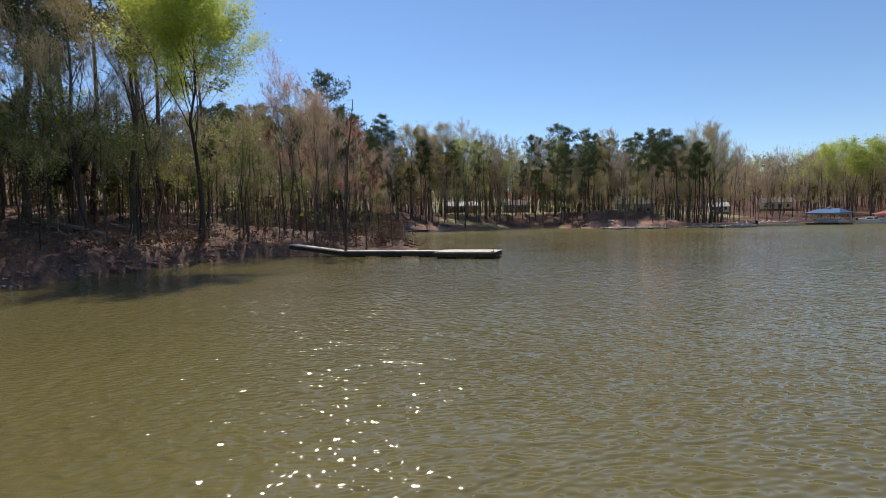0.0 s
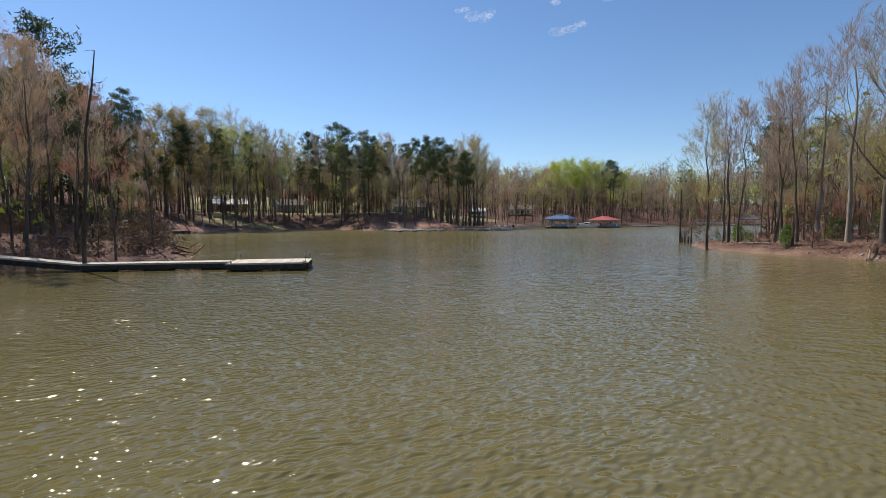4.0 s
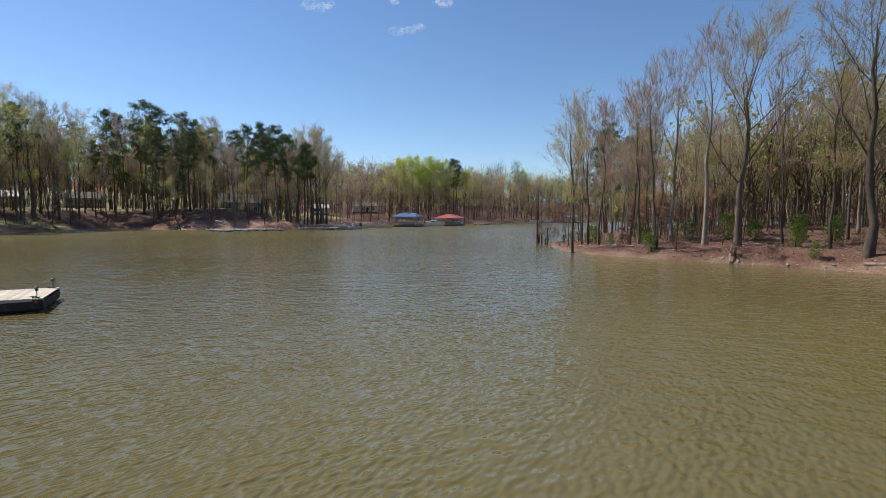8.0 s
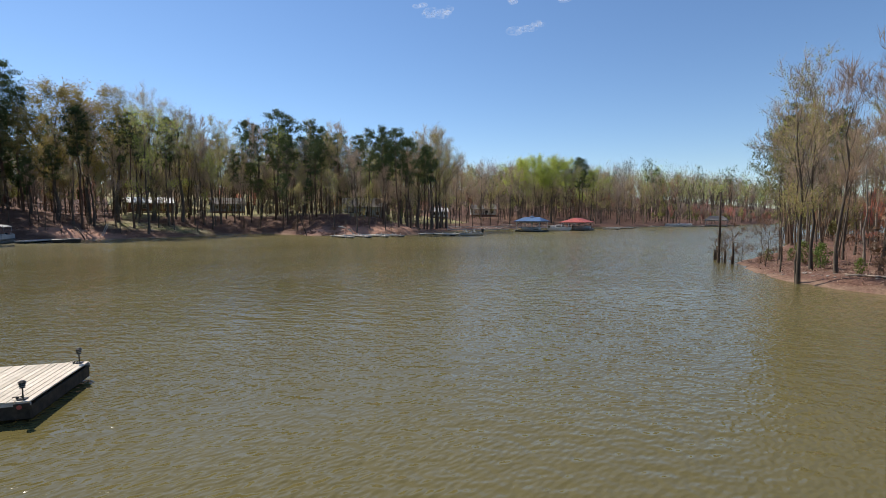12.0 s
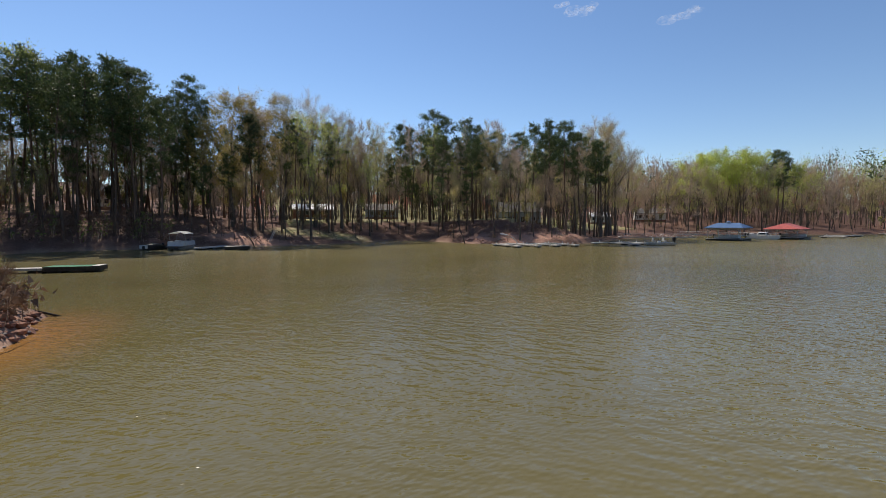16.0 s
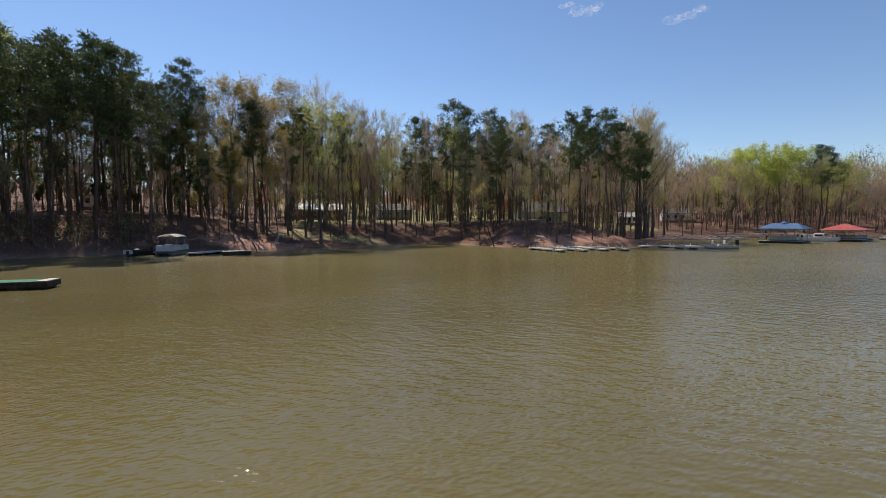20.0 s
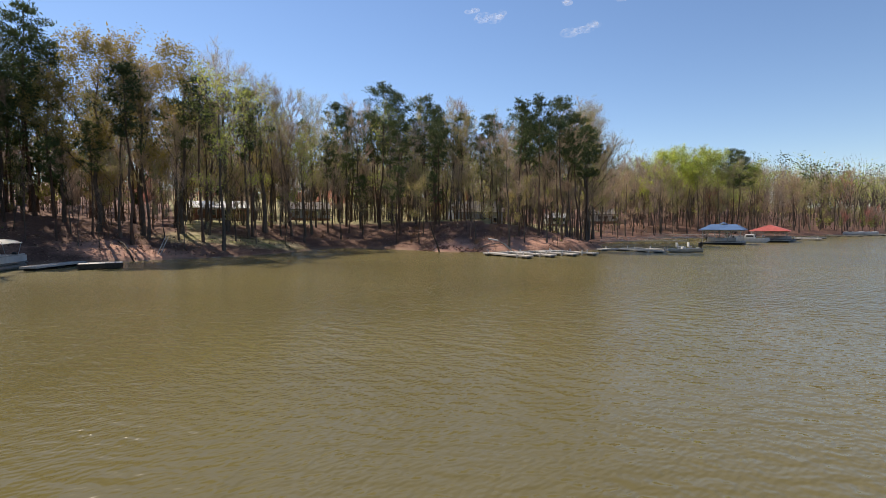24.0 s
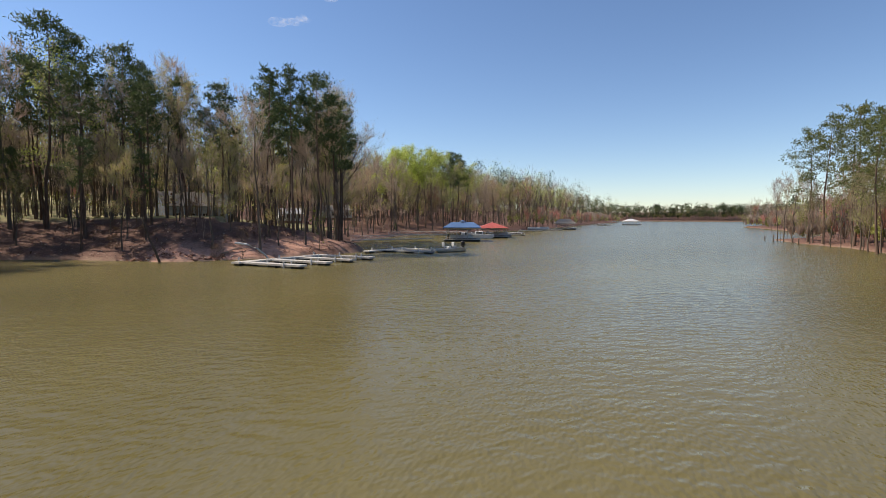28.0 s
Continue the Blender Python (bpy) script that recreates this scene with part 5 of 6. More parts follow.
def pontoon_boat(m, label, canopy=True):
    e = thing("pontoon_boat", m, label, "boat")
    for s in (-1, 0, 1):
        t = part("pontoon", rod((-3.3, s * .85, .1), (2.7, s * .85, .1), .3, sides=14), M_ALU, e)
        part("nose_cone", rod((2.7, s * .85, .1), (3.5, s * .85, .28), .3, .06, 14), M_ALU, t)
    part("deck", box(6.8, 2.5, .1, 0, 0, .42, .01), M_SEAT, e)
    for x0, x1, y0, y1 in ((-3.2, 2.4, 1.2, 1.2), (-3.2, 2.4, -1.2, -1.2)):
        part("side_panel", box(x1 - x0, .05, .62, (x0 + x1) / 2, y0, .58, .01), M_GEL, e)
        part("rail", rod((x0, y0, 1.24), (x1, y1, 1.24), .025), M_ALU, e)
    for x in (-3.2, 2.42):
        part("gate_panel", box(.05, 2.3, .6, x, 0, .58, .01), M_GEL, e)
        part("rail", rod((x, -1.2, 1.24), (x, 1.2, 1.24), .025), M_ALU, e)
    for x, y, sx, sy in ((-2.4, .75, 1.4, .7), (-2.4, -.75, 1.4, .7), (1.4, .8, 1.7, .65), (1.4, -.8, 1.7, .65)):
        s = part("bench", box(sx, sy, .42, x, y, .52, .05), M_SEAT, e)
        part("cushion", box(sx, .16, .5, x, y + (.3 if y > 0 else -.3), .86, .06), M_GEL, s)
    part("helm", box(.5, .7, .9, -.4, -.7, .52, .06), M_GEL, e)
    part("steering_wheel", rod((-.68, -.7, 1.3), (-.72, -.7, 1.33), .2, sides=14), M_DARK, e)
    if canopy:
        bm = bmesh.new()
        n, rows = 7, []
        for k in range(n):
            a = (k / (n - 1) - .5) * 2
            rows.append([bm.verts.new((x, a * 1.25, 2.9 - .38 * a * a - .03 * abs(x))) for x in (-2.3, -1.2, 0, 1.2, 2.0)])
        for a, c in zip(rows[:-1], rows[1:]):
            for i in range(4):
                bm.faces.new((a[i], a[i + 1], c[i + 1], c[i]))
        r = bmesh.ops.extrude_face_region(bm, geom=list(bm.faces))
        bmesh.ops.translate(bm, verts=[v for v in r["geom"] if isinstance(v, bmesh.types.BMVert)], vec=(0, 0, .05))
        bmesh.ops.recalc_face_normals(bm, faces=bm.faces)
        part("canopy", bm, M_CANVAS, e, "white canvas canopy")
        for x in (-2.2, 1.9):
            for y in (-1.2, 1.2):
                part("canopy_pole", rod((x * .6, y, 1.2), (x, y, 2.7), .022), M_ALU, e)
    outboard(e, -3.55, .5, 1.4)
    return e


pontoon_boat(pose(-5.0, 137.4, .14, 0, 0, 259) @ Matrix.Scale(1.06, 4), "white pontoon boat with a canvas canopy by the bank")
e = thing("covered_boat", pose(-9.6, 138.4, -.2, 0, 0, 244), "grey motor boat under a dark cover", "boat")
part("hull", hull(5.2, 2.1, .85), M_DARK, e)
part("transom_panel", box(.05, 1.5, .6, 2.3, 0, .5, .01), M_GEL, e, "white panel")
bm = bmesh.new()
bmesh.ops.create_icosphere(bm, subdivisions=2, radius=1, matrix=Matrix.Translation((-.1, 0, .8)) @ Matrix.Diagonal((2.4, 1.08, .55, 1)))
bmesh.ops.bisect_plane(bm, geom=bm.verts[:] + bm.edges[:] + bm.faces[:], plane_co=(0, 0, .82), plane_no=(0, 0, 1), clear_inner=True)
part("cover", bm, M_DARK, e, "dark sagging boat cover")
outboard(e, -2.75, .5, 1.2)
float_dock("dock", pose(-1.9, 134.0, 0, 0, 0, 62), 7.6, 1.6, .45, M_OLDWOOD, "grey floating dock beside the pontoon boat")
float_dock("swim_platform", pose(2.4, 133.4, 0, 0, 0, 3), 4.0, 2.6, .62, M_OLDWOOD, "square weathered swim platform near the bank", fascia=M_SKIRT, skirt=.5)
pontoon_boat(pose(139.8, 138.2, .12, 0, 0, 296), "white pontoon boat moored between two boathouses", False)
e = thing("cabin_boat", pose(136.6, 134.6, -.35, 0, 0, 292), "white cabin boat moored beside the blue boathouse", "boat")
part("hull", hull(7.4, 2.7, 1.35), M_GEL, e)
part("foredeck", box(2.6, 1.7, .12, 1.5, 0, 1.3, .04), M_GEL, e)
cab = part("cabin", box(2.2, 2.0, .95, -.3, 0, 1.35, .18), M_GEL, e)
part("windscreen", box(.06, 1.7, .5, .83, 0, 1.65, .01), M_GLASS, cab, "dark windscreen")
for sd in (-1, 1):
    part("side_window", box(1.5, .05, .4, -.3, sd * 1.01, 1.7, .01), M_GLASS, cab)
    part("rail", rod((1.0, sd * 1.1, 1.85), (3.4, sd * .3, 1.95), .025), M_ALU, e)
outboard(e, -3.9, .9, 1.5)
pontoon_boat(pose(121.0, 132.4, .12, 0, 0, 293.5), "pontoon boat in the slip of the blue boathouse", False)
pontoon_boat(pose(146.5, 133.0, .12, 0, 0, 296), "white pontoon boat under a red boathouse roof", False)


# ---- boathouses ----
def hip_roof(l, w, eave, ridge, ridge_len, over=.5):
    bm = bmesh.new()
    x, y = l / 2 + over, w / 2 + over
    lo = [bm.verts.new(p) for p in ((-x, -y, eave), (x, -y, eave), (x, y, eave), (-x, y, eave))]
    if l >= w:
        top = [bm.verts.new((-ridge_len / 2, 0, ridge)), bm.verts.new((ridge_len / 2, 0, ridge))]
        faces = ((lo[0], lo[1], top[1], top[0]), (lo[1], lo[2], top[1]), (lo[2], lo[3], top[0], top[1]), (lo[3], lo[0], top[0]))
    else:
        top = [bm.verts.new((0, -ridge_len / 2, ridge)), bm.verts.new((0, ridge_len / 2, ridge))]
        faces = ((lo[0], lo[1], top[0]), (lo[1], lo[2], top[1], top[0]), (lo[2], lo[3], top[1]), (lo[3], lo[0], top[0], top[1]))
    for f in faces:
        bm.faces.new(f)
    r = bmesh.ops.extrude_face_region(bm, geom=list(bm.faces))
    bmesh.ops.translate(bm, verts=[v for v in r["geom"] if isinstance(v, bmesh.types.BMVert)], vec=(0, 0, -.14))
    bmesh.ops.recalc_face_normals(bm, faces=bm.faces)
    return bm


def boathouse(m, l, w, eave, ridge, roof, label, cupola=False, fine=True, long=.6):
    e = thing("boathouse", m, label, "boathouse")
    part("roof", hip_roof(l, w, eave, ridge, max(l, w) * long), roof, e)
    for y in (-w / 2 + .5, w / 2 - .5):
        part("side_deck", box(l + .8, 1.3, .12, 0, y, .42, .02), M_OLDWOOD, e)
        part("side_float", box(l + .5, 1.1, .5, 0, y, -.1, .06), M_FLOAT, e)
    part("back_deck", box(1.4, w - 2.3, .12, l / 2 - .3, 0, .42, .02), M_OLDWOOD, e)
    part("back_float", box(1.2, w - 2.5, .5, l / 2 - .3, 0, -.1, .06), M_FLOAT, e)
    for y in (-w / 2 + .1, w / 2 - .1):
        part("beam", box(l, .14, .24, 0, y, eave - .36, .01), M_WHITEPOST, e)
        for k in range(4):
            x = -l / 2 + .2 + k * (l - .4) / 3
            part("post", box(.14, .14, eave - .75, x, y, .45, .01), M_WHITEPOST, e)
            if fine and k in (0, 3):
                part("brace", rod((x, y, eave - 1.2), (x + (.8 if k == 0 else -.8), y, eave - .3), .045, sides=6), M_WHITEPOST, e)
    for x in (-l / 2 + .2, l / 2 - .2):
        part("cross_beam", box(.14, w - .4, .22, x, 0, eave - .36, .01), M_WHITEPOST, e)
    if cupola:
        c = part("cupola", box(.9, .9, .4, 0, 0, ridge - .25, .02), M_WHITEPOST, e, "small vented cupola")
        part("cupola_roof", rod((0, 0, ridge + .15), (0, 0, ridge + .5), .85, .05, 4), roof, c)
    if fine:
        b = part("dock_box", box(1.2, .6, .6, 0, w / 2 - .6, .54, .03), M_GEL, e, "white dock storage box")
        part("lid", box(1.24, .64, .07, 0, w / 2 - .6, 1.14, .02), M_GEL, b)
        part("lift_beam", box(l * .7, .12, .2, -.6, -w * .18, eave - .7, .01), M_STEEL, e)
        part("lift_beam", box(l * .7, .12, .2, -.6, w * .18, eave - .7, .01), M_STEEL, e)
    return e


boathouse(pose(121.0, 132.6, 0, 0, 0, -66.5), 7.8, 7.6, 3.3, 4.5, M_BLUE, "floating boathouse with a blue hipped roof", True, long=.66)
boathouse(pose(145.2, 134.6, 0, 0, 0, -66.5), 7.6, 12.2, 2.8, 4.3, M_RED, "floating boathouse with a red hipped roof")
boathouse(pose(258, 141, 0, 0, 0, -70), 9, 9, 3.0, 5.2, M_GREYROOF, "far boathouse with a brown-grey roof", fine=False)
boathouse(pose(466, 134, 0, 0, 0, -75), 12, 14, 3.2, 5.4, M_PALEROOF, "far boathouse with a pale metal roof", fine=False)
for x, y, n in ((236, 146, 9), (272, 144, 12), (172, 141, 12), (163, 137, 6), (415, 150, 22), (480, 132, 16), (214, 150, 10)):
    float_dock("dock", pose(x, y, 0, 0, 0, -72 if n < 12 else -12), n, 1.8, .5, M_OLDWOOD, "far weathered dock on the eastern shore", "far docks", posts=((1, .9), (n - 1, .9)))
for x, y in ((231, 148), (240, 146.5), (420, 150)):
    pontoon_boat(pose(x, y, .12, 0, 0, 290), "far white pontoon boat at a dock", False)


def gangway(p, q, width=1.3):
    p, q = Vector(p), Vector(q)
    d = q - p
    L = d.length
    m = Matrix.Translation(p) @ d.to_track_quat("X", "Z").to_matrix().to_4x4()
    e = thing("gangway", m, "grey metal gangway bridge with truss rails", "gangway")
    part("deck", box(L, width, .08, L / 2, 0, 0, .01), M_OLDWOOD, e)
    n = max(3, int(L / 1.6))
    for s in (-width / 2, width / 2):
        part("top_rail", rod((0, s, 1.0), (L, s, 1.0), .04), M_OLDWOOD, e)
        part("bottom_rail", rod((0, s, .1), (L, s, .1), .04), M_STEEL, e)
        for k in range(n + 1):
            part("rail_post", rod((k * L / n, s, .1), (k * L / n, s, 1.0), .03, sides=6), M_STEEL, e)
            if k < n:
                part("brace", rod((k * L / n, s, .1), ((k + 1) * L / n, s, 1.0), .022, sides=6), M_STEEL, e)
    return e


gangway((101, 150.3, ground_z(101, 150.3) + .1), (116.6, 138.4, .56))
gangway((136, 163.5, ground_z(136, 163.5) + .1), (142.6, 140.8, .56))


# ---- houses beyond the trees ----
def house(m, l, w, wall, ridge, wall_mat, roof_mat, label, porch=False, windows=4):
    e = thing("house", m, label, "house")
    part("foundation", box(l + .1, w + .1, 1.4, 0, 0, -1.0, .01), M_BRICK, e)
    body = bmesh.new()
    prof = [(-w / 2, .4), (w / 2, .4), (w / 2, wall), (0, ridge), (-w / 2, wall)]
    a = [body.verts.new((-l / 2, y, z)) for y, z in prof]
    c = [body.verts.new((l / 2, y, z)) for y, z in prof]
    body.faces.new(a[::-1])
    body.faces.new(c)
    for i in range(5):
        body.faces.new((a[i], a[(i + 1) % 5], c[(i + 1) % 5], c[i]))
    part("wall", body, wall_mat, e)
    rise, run = ridge - wall, w / 2
    for s in (-1, 1):
        bm = bmesh.new()
        over = .5
        y1, z1 = s * (run + over), wall - over * rise / run
        vs = [bm.verts.new(p) for p in ((-l / 2 - .4, 0, ridge + .1), (l / 2 + .4, 0, ridge + .1), (l / 2 + .4, y1, z1 + .1), (-l / 2 - .4, y1, z1 + .1))]
        bm.faces.new(vs)
        r = bmesh.ops.extrude_face_region(bm, geom=list(bm.faces))
        bmesh.ops.translate(bm, verts=[v for v in r["geom"] if isinstance(v, bmesh.types.BMVert)], vec=(0, 0, .14))
        bmesh.ops.recalc_face_normals(bm, faces=bm.faces)
        part("roof_slope", bm, roof_mat, e)
    for k in range(windows):
        x = -l / 2 + (k + .7) * l / (windows + .4)
        wd = part("window", box(1.15, .08, 1.4, x, -w / 2 - .045, 1.2, .01), M_WHITEPOST, e)
        part("pane", box(.95, .03, 1.2, x, -w / 2 - .1, 1.3, .004), M_GLASS, wd)
    d = part("door", box(1.0, .08, 2.05, l * .08, -w / 2 - .045, .42, .01), M_DARK, e)
    part("knob", rod((l * .08 + .4, -w / 2 - .12, 1.4), (l * .08 + .4, -w / 2 - .08, 1.4), .04), M_STEEL, d)
    part("chimney", box(.8, .8, 1.6, l * .28, .9, ridge - .9, .02), M_BRICK, e)
    if porch:
        part("porch_roof", box(l * .7, 2.4, .14, 0, -w / 2 - 1.25, wall - .35, .01), roof_mat, e)
        part("porch_deck", box(l * .7, 2.4, .4, 0, -w / 2 - 1.26, 0, .01), M_OLDWOOD, e)
        for k in range(6):
            part("porch_post", box(.14, .14, wall - .75, -l * .33 + k * l * .66 / 5, -w / 2 - 2.3, .4, .01), M_WHITEPOST, e)
    return e


for x, y, turn, l, w, wall, ridge, wm, rm, text, porch in HOUSES:
    house(pose(x, y, ground_z(x, y) + .2, 0, 0, turn), l, w, wall, ridge, wm, rm, text, porch)

# ---- driftwood, logs and stones ----
def log(name, pts, r0, r1, label, mat_=None, limbs=0):
    g = Growth(int(abs(pts[0][0] * 97 + pts[0][1] * 13)) + 5)
    g.tube([Vector(p) for p in pts], [r0 + (r1 - r0) * k / (len(pts) - 1) for k in range(len(pts))], 8)
    for k in range(limbs):
        a = Vector(pts[int(g.r.integers(1, len(pts)))])
        g.limb(a, g.r.normal(0, 1, 3) + np.array((0, 0, .8)), g.r.uniform(.5, 1.6), r1 * .6, 5, wobble=.25)
    me = mesh_of(name, g.wood_v, g.wood_f, mat_ or M_LOG, smooth=True)
    return tagged(new(name, me), label, "log")


def gz(x, y, up=0.0):
    return (x, y, max(ground_z(x, y), -.2) + up)


log("fallen_log", [gz(-29, 42, .5), gz(-26, 40, .45), gz(-23, 38.4, .5), gz(-19.3, 36.6, .25), gz(-18.2, 36, .1)], .2, .1, "fallen bleached trunk down the leafy bank", limbs=3)
log("fallen_branch", [gz(-.8, 54.6, .2), gz(.6, 53.4, .25), gz(1.4, 52.8, .5), gz(2.1, 52.2, 1.2)], .08, .03, "forked dead branch hanging over the water", M_DARKBARK, 3)
log("fallen_branch", [gz(-.2, 55.5, .3), gz(1.0, 54.9, .7), gz(1.7, 54.6, 1.3)], .07, .025, "dead branch leaning out over the water", M_DARKBARK, 2)
log("drift_log", [gz(-5.4, 70.2, .12), gz(-3.2, 69.6, .12), gz(-.6, 69.0, .05)], .09, .05, "dark wet drift log at the muddy point", M_DARKBARK)
dead = log("dead_tree", [(-5.3, 43.6, -.9), (-5.25, 43.6, 2.5), (-5.0, 43.4, 5.5), (-4.9, 43.3, 8.5), (-4.5, 43.1, 11), (-4.3, 43.0, 13)], .13, .03, "thin dark dead tree growing through the pier's edge", M_DARKBARK, 15)
tagged(dead, "thin dark dead tree growing through the pier's edge", "tree")
log("root_wad", [gz(45.6, 22.4, .3), gz(44.6, 22.3, .4), gz(44.0, 22.2, .2), gz(43.5, 22.1, .0)], .075, .05, "bleached exposed roots at the water's edge", limbs=16)
log("drift_log", [gz(43.6, 14.6, .12), gz(43.2, 12.4, .12), gz(42.6, 10.4, .1)], .13, .08, "drift log along the muddy shoreline")
log("drift_log", [gz(46.6, 30.2, .1), gz(47.4, 32.2, .1), gz(48.4, 34.0, .1)], .09, .05, "thin drift log on the bare point")
log("fallen_branch", [gz(57.5, 137.5, .2), gz(59.5, 137.2, .3), gz(61.5, 136.4, .25)], .1, .04, "dead branch lying on the clay bank", limbs=3)
log("fallen_log", [gz(5.2, 150.5, .3), gz(5.9, 148, .5), gz(6.6, 145.6, .3), gz(7.2, 143.4, .05)], .16, .08, "dark fallen trunk sloping to the water", M_DARKBARK, 3)
log("fallen_log", [(56.3, 133.4, 2.3), (57.4, 132.6, 2.1), (58.3, 131.7, 1.5), (58.9, 130.9, .6), (59.1, 130.4, -.1)], .14, .1, "bleached white curved log down the clay bank", M_WHITEPOST)
log("leaning_tree", [gz(50.9, 139.7, -.3), (50.4, 139.9, 1.4), (49.9, 140.2, 2.8), (49.5, 140.3, 4.2), (49.3, 140.4, 5.4)], .16, .05, "leaning dark snag at the foot of the clay bank", M_DARKBARK, 9)
for k, (x, y, h) in enumerate(((58.4, 46.2, 1.3), (59.6, 47.4, .9), (61.4, 48.6, 1.1), (57.6, 45.2, .8), (62.7, 49.0, 1.4), (58.0, 46.6, 7.0), (59.2, 45.8, 2.0), (45.4, 27.9, 3.4), (135, 64.5, 1.2), (129, 60.5, .9), (150, 67, 1.5), (157, 68, 1.2))):
    log("dead_stump", [(x, y, -1.0), (x + .05, y, h * .5), (x + .08, y + .05, h)], .13, .09, "dark dead stump standing in shallow water", M_DARKBARK)

r5 = np.random.default_rng(5)
rv, rf = [], []
ico = bmesh.new()
bmesh.ops.create_icosphere(ico, subdivisions=1, radius=1)
ico_v = np.array([v.co[:] for v in ico.verts])
ico_f = [[v.index for v in f.verts] for f in ico.faces]
ico.free()
lines = [((-19.8, 24), (-18.8, 34), 80), ((-18.7, 34), (-13.3, 43.6), 60), ((1.3, 51), (-1.4, 66.5), 90), ((42.6, 13), (44.4, 23), 70), ((44.4, 23), (50.4, 39), 80), ((6, 143.5), (20, 146.5), 60), ((46.5, 151), (59, 134.6), 80)]
for (ax, ay), (bx, by), n in lines:
    for _ in range(n):
        f = r5.uniform(0, 1)
        x, y = ax + (bx - ax) * f + r5.normal(0, .5), ay + (by - ay) * f + r5.normal(0, .3)
        z = ground_z(x, y)
        if -.25 < z < .8:
            s = r5.uniform(.04, .13)
            v = ico_v * (1 + r5.normal(0, .18, (len(ico_v), 1))) * np.array((s * r5.uniform(.8, 1.7), s, s * .6))
            b0 = len(rv)
            rv += (v + np.array((x, y, z + s * .15))).tolist()
            rf += [[i + b0 for i in f3] for f3 in ico_f]
tagged(new("shore_stones", mesh_of("shore_stones", rv, rf, M_ROCK)), "pale stones and rubble along the waterline", "stones", kind="stuff")

# clods of red clay that have slumped from the cut banks
cv, cf = [], []
for (ax, ay), (bx, by), n in (((.9, 52), (-1.6, 68), 190), ((50, 147), (58, 135.5), 120), ((-18.6, 31), (-14, 43), 90)):
    for _ in range(n):
        f = r5.uniform(0, 1)
        x, y = ax + (bx - ax) * f + r5.normal(-.5, .5), ay + (by - ay) * f + r5.normal(0, .4)
        z = ground_z(x, y)
        if -.2 < z < 1.6:
            k = r5.uniform(.08, .26)
            v = ico_v * (1 + r5.normal(0, .22, (len(ico_v), 1))) * np.array((k * r5.uniform(.8, 1.6), k, k * .7))
            b0 = len(cv)
            cv += (v + np.array((x, y, z + k * .1))).tolist()
            cf += [[i + b0 for i in f3] for f3 in ico_f]
tagged(new("clay_clods", mesh_of("clay_clods", cv, cf, M_CLOD)), "slumped clods of red clay under the cut banks", "clods", kind="stuff")

# fallen leaves and twigs strewn over the nearer banks
r6 = np.random.default_rng(66)
lv, lf = [], []
for x0, x1, y0, y1, d1, n in ((42, 62, 8, 46, 12, 15000), (-34, 2, 20, 72, 14, 17000), (40, 84, 128, 168, 12, 7000), (-16, 34, 138, 166, 12, 7000)):
    px, py = r6.uniform(x0, x1, n), r6.uniform(y0, y1, n)
    way_in = relief(px, py)[1]
    big = .055 if y0 < 100 else .13
    for x, y in zip(px[(way_in > .6) & (way_in < d1)].tolist(), py[(way_in > .6) & (way_in < d1)].tolist()):
        z, a, k = ground_z(x, y), r6.uniform(0, 6.28), big * r6.uniform(.6, 1.6)
        long = 5.0 if r6.uniform() < .12 else 1.0
        u = np.array((math.cos(a) * long, math.sin(a) * long, r6.normal(0, .35))) * k
        w = np.array((-math.sin(a), math.cos(a), r6.normal(0, .35))) * k * (.6 if long < 2 else .22)
        c, b0 = np.array((x, y, z + .03 + abs(u[2]) + abs(w[2]))), len(lv)
        lv += [(c - u).tolist(), (c + w).tolist(), (c + u).tolist(), (c - w).tolist()]
        lf.append((b0, b0 + 1, b0 + 2, b0 + 3))
tagged(new("fallen_leaves", mesh_of("fallen_leaves", lv, lf, M_LITTER)), "dry brown fallen leaves and twigs on the banks", "leaves", kind="stuff")

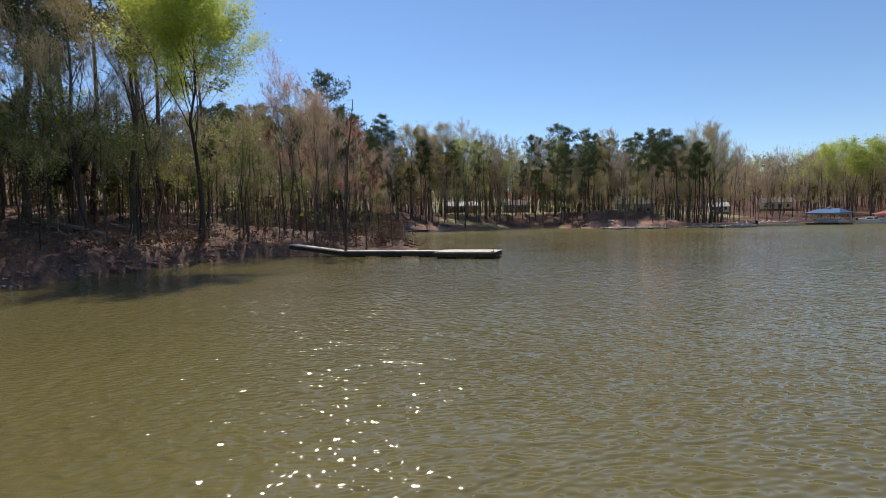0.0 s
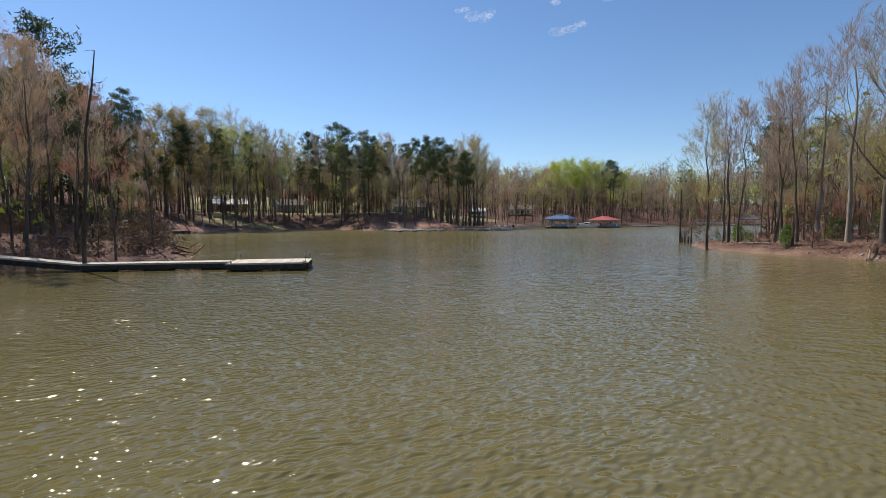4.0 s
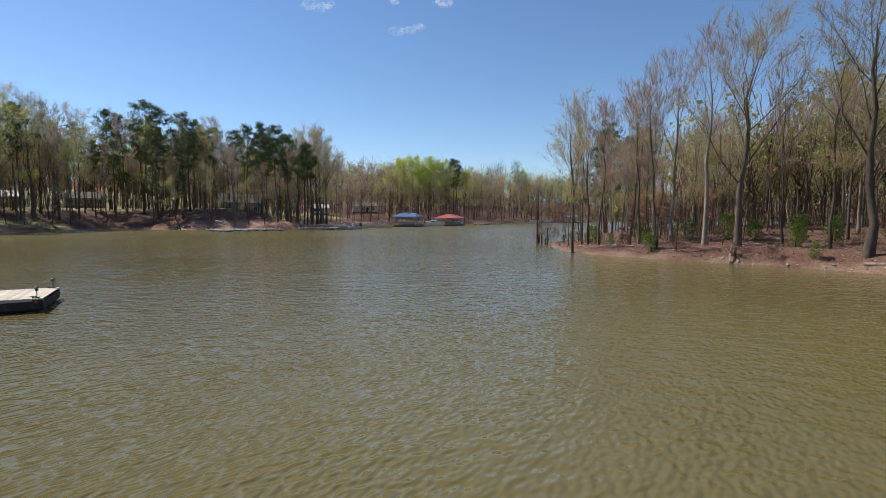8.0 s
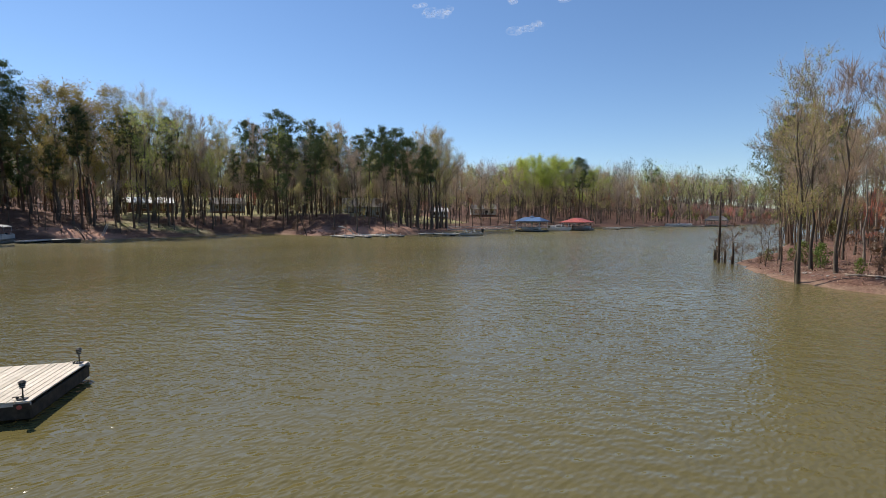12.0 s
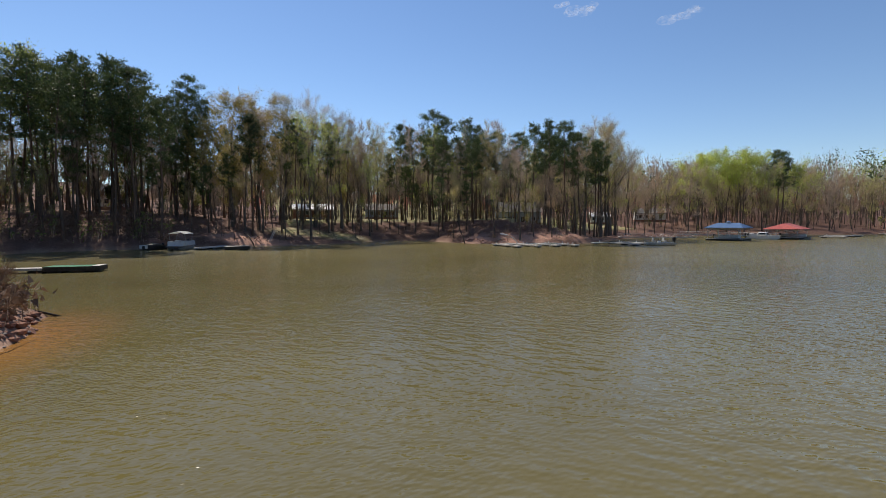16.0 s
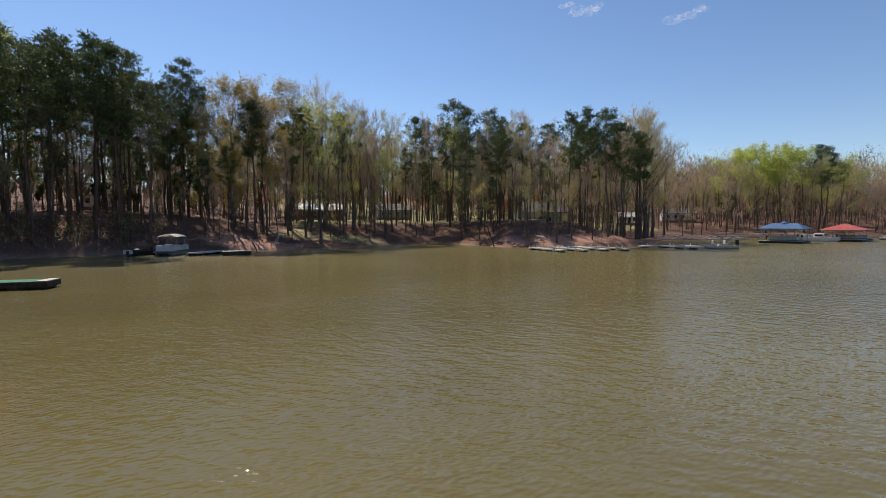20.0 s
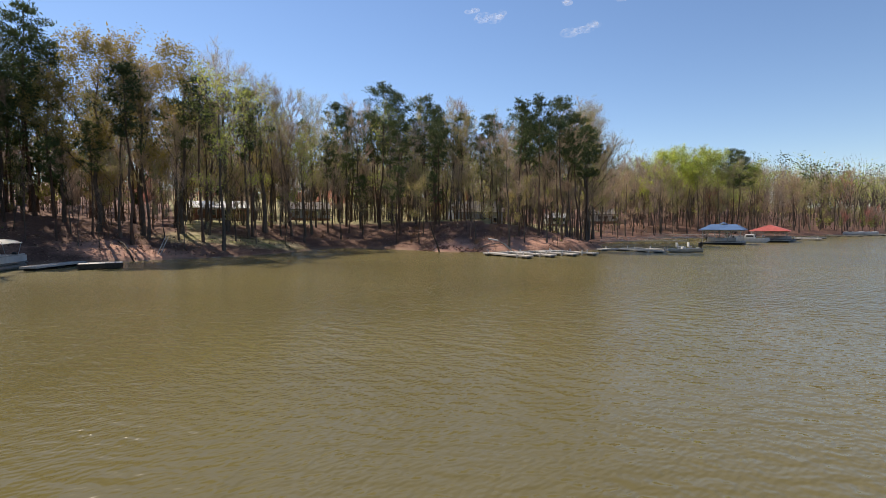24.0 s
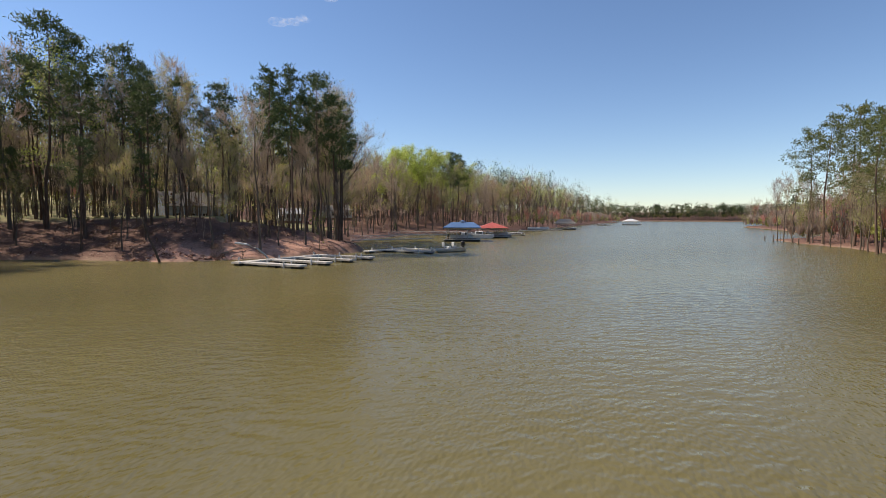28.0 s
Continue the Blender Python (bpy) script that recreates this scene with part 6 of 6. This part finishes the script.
# flooded shrubs off the wooded point
for x, y, h in ((58.0, 45.9, 3.0), (59.8, 47.0, 2.6), (61.8, 48.0, 3.2), (62.9, 49.4, 2.4), (56.4, 44.2, 2.4), (60.6, 45.6, 3.6), (57.2, 42.6, 4.5), (55, 41.4, 5), (63.5, 47.6, 4)):
    plant(BARESAP, x, y, h, "flooded shrubs off the point", label="dark bare shrub standing in the shallows", z=-.35, wide=1.2)
for x, y, h in ((132, 61, 10), (136, 62.6, 9), (142, 64.4, 9), (147, 66, 8), (153, 67, 8), (126, 59.6, 11), (121, 59.3, 10), (116, 58.8, 12)):
    plant(POLE, x, y, h, "flooded trees along the point", label="slender bare tree standing in shallow water", z=-.4)

# ---- small clouds ----
M_CLOUD, nt, b = mat("cloud", 1.0)
b.inputs["Base Color"].default_value = (0.9, 0.9, 0.9, 1)
b.inputs["Specular IOR Level"].default_value = 0
# a white glow stands in for sunlight on the puffs
m1 = node(nt, "ShaderNodeEmission", Strength=.95)
clear = nt.nodes.new("ShaderNodeBsdfTransparent")
m2 = nt.nodes.new("ShaderNodeMixShader")
dens = ramp(nt, noise_at(nt, .03, 5, .65, "Object"), (.45, (0, 0, 0)), (.8, (.22, .22, .22)))
nt.links.new(dens, m2.inputs[0])
nt.links.new(clear.outputs[0], m2.inputs[1])
nt.links.new(m1.outputs[0], m2.inputs[2])
nt.links.new(m2.outputs[0], nt.nodes["Material Output"].inputs[0])
for k, (x, y, z, s) in enumerate(((1589, 2293, 1104, 62), (1650, 2250, 1125, 40), (2104, 1804, 1148, 70), (1985, 1994, 1042, 66), (2035, 1955, 1050, 40), (1888, 2021, 1163, 34), (1520, 2330, 1150, 30))):
    bm = bmesh.new()
    for _ in range(3):
        o = r5.normal(0, 1, 3) * np.array((s * .5, s * .5, s * .15))
        q = s * r5.uniform(.35, .6)
        bmesh.ops.create_icosphere(bm, subdivisions=2, radius=1, matrix=Matrix.Translation(o.tolist()) @ Matrix.Diagonal((q * 1.5, q * 1.5, q * .55, 1)))
    me = bpy.data.meshes.new("cloud")
    bm.to_mesh(me)
    bm.free()
    me.materials.append(M_CLOUD)
    me.polygons.foreach_set("use_smooth", [True] * len(me.polygons))
    ob = tagged(new("backdrop_cloud", me), "small thin white cloud in a clear blue sky", "cloud", kind="structure")
    ob.location = (x, y, z)
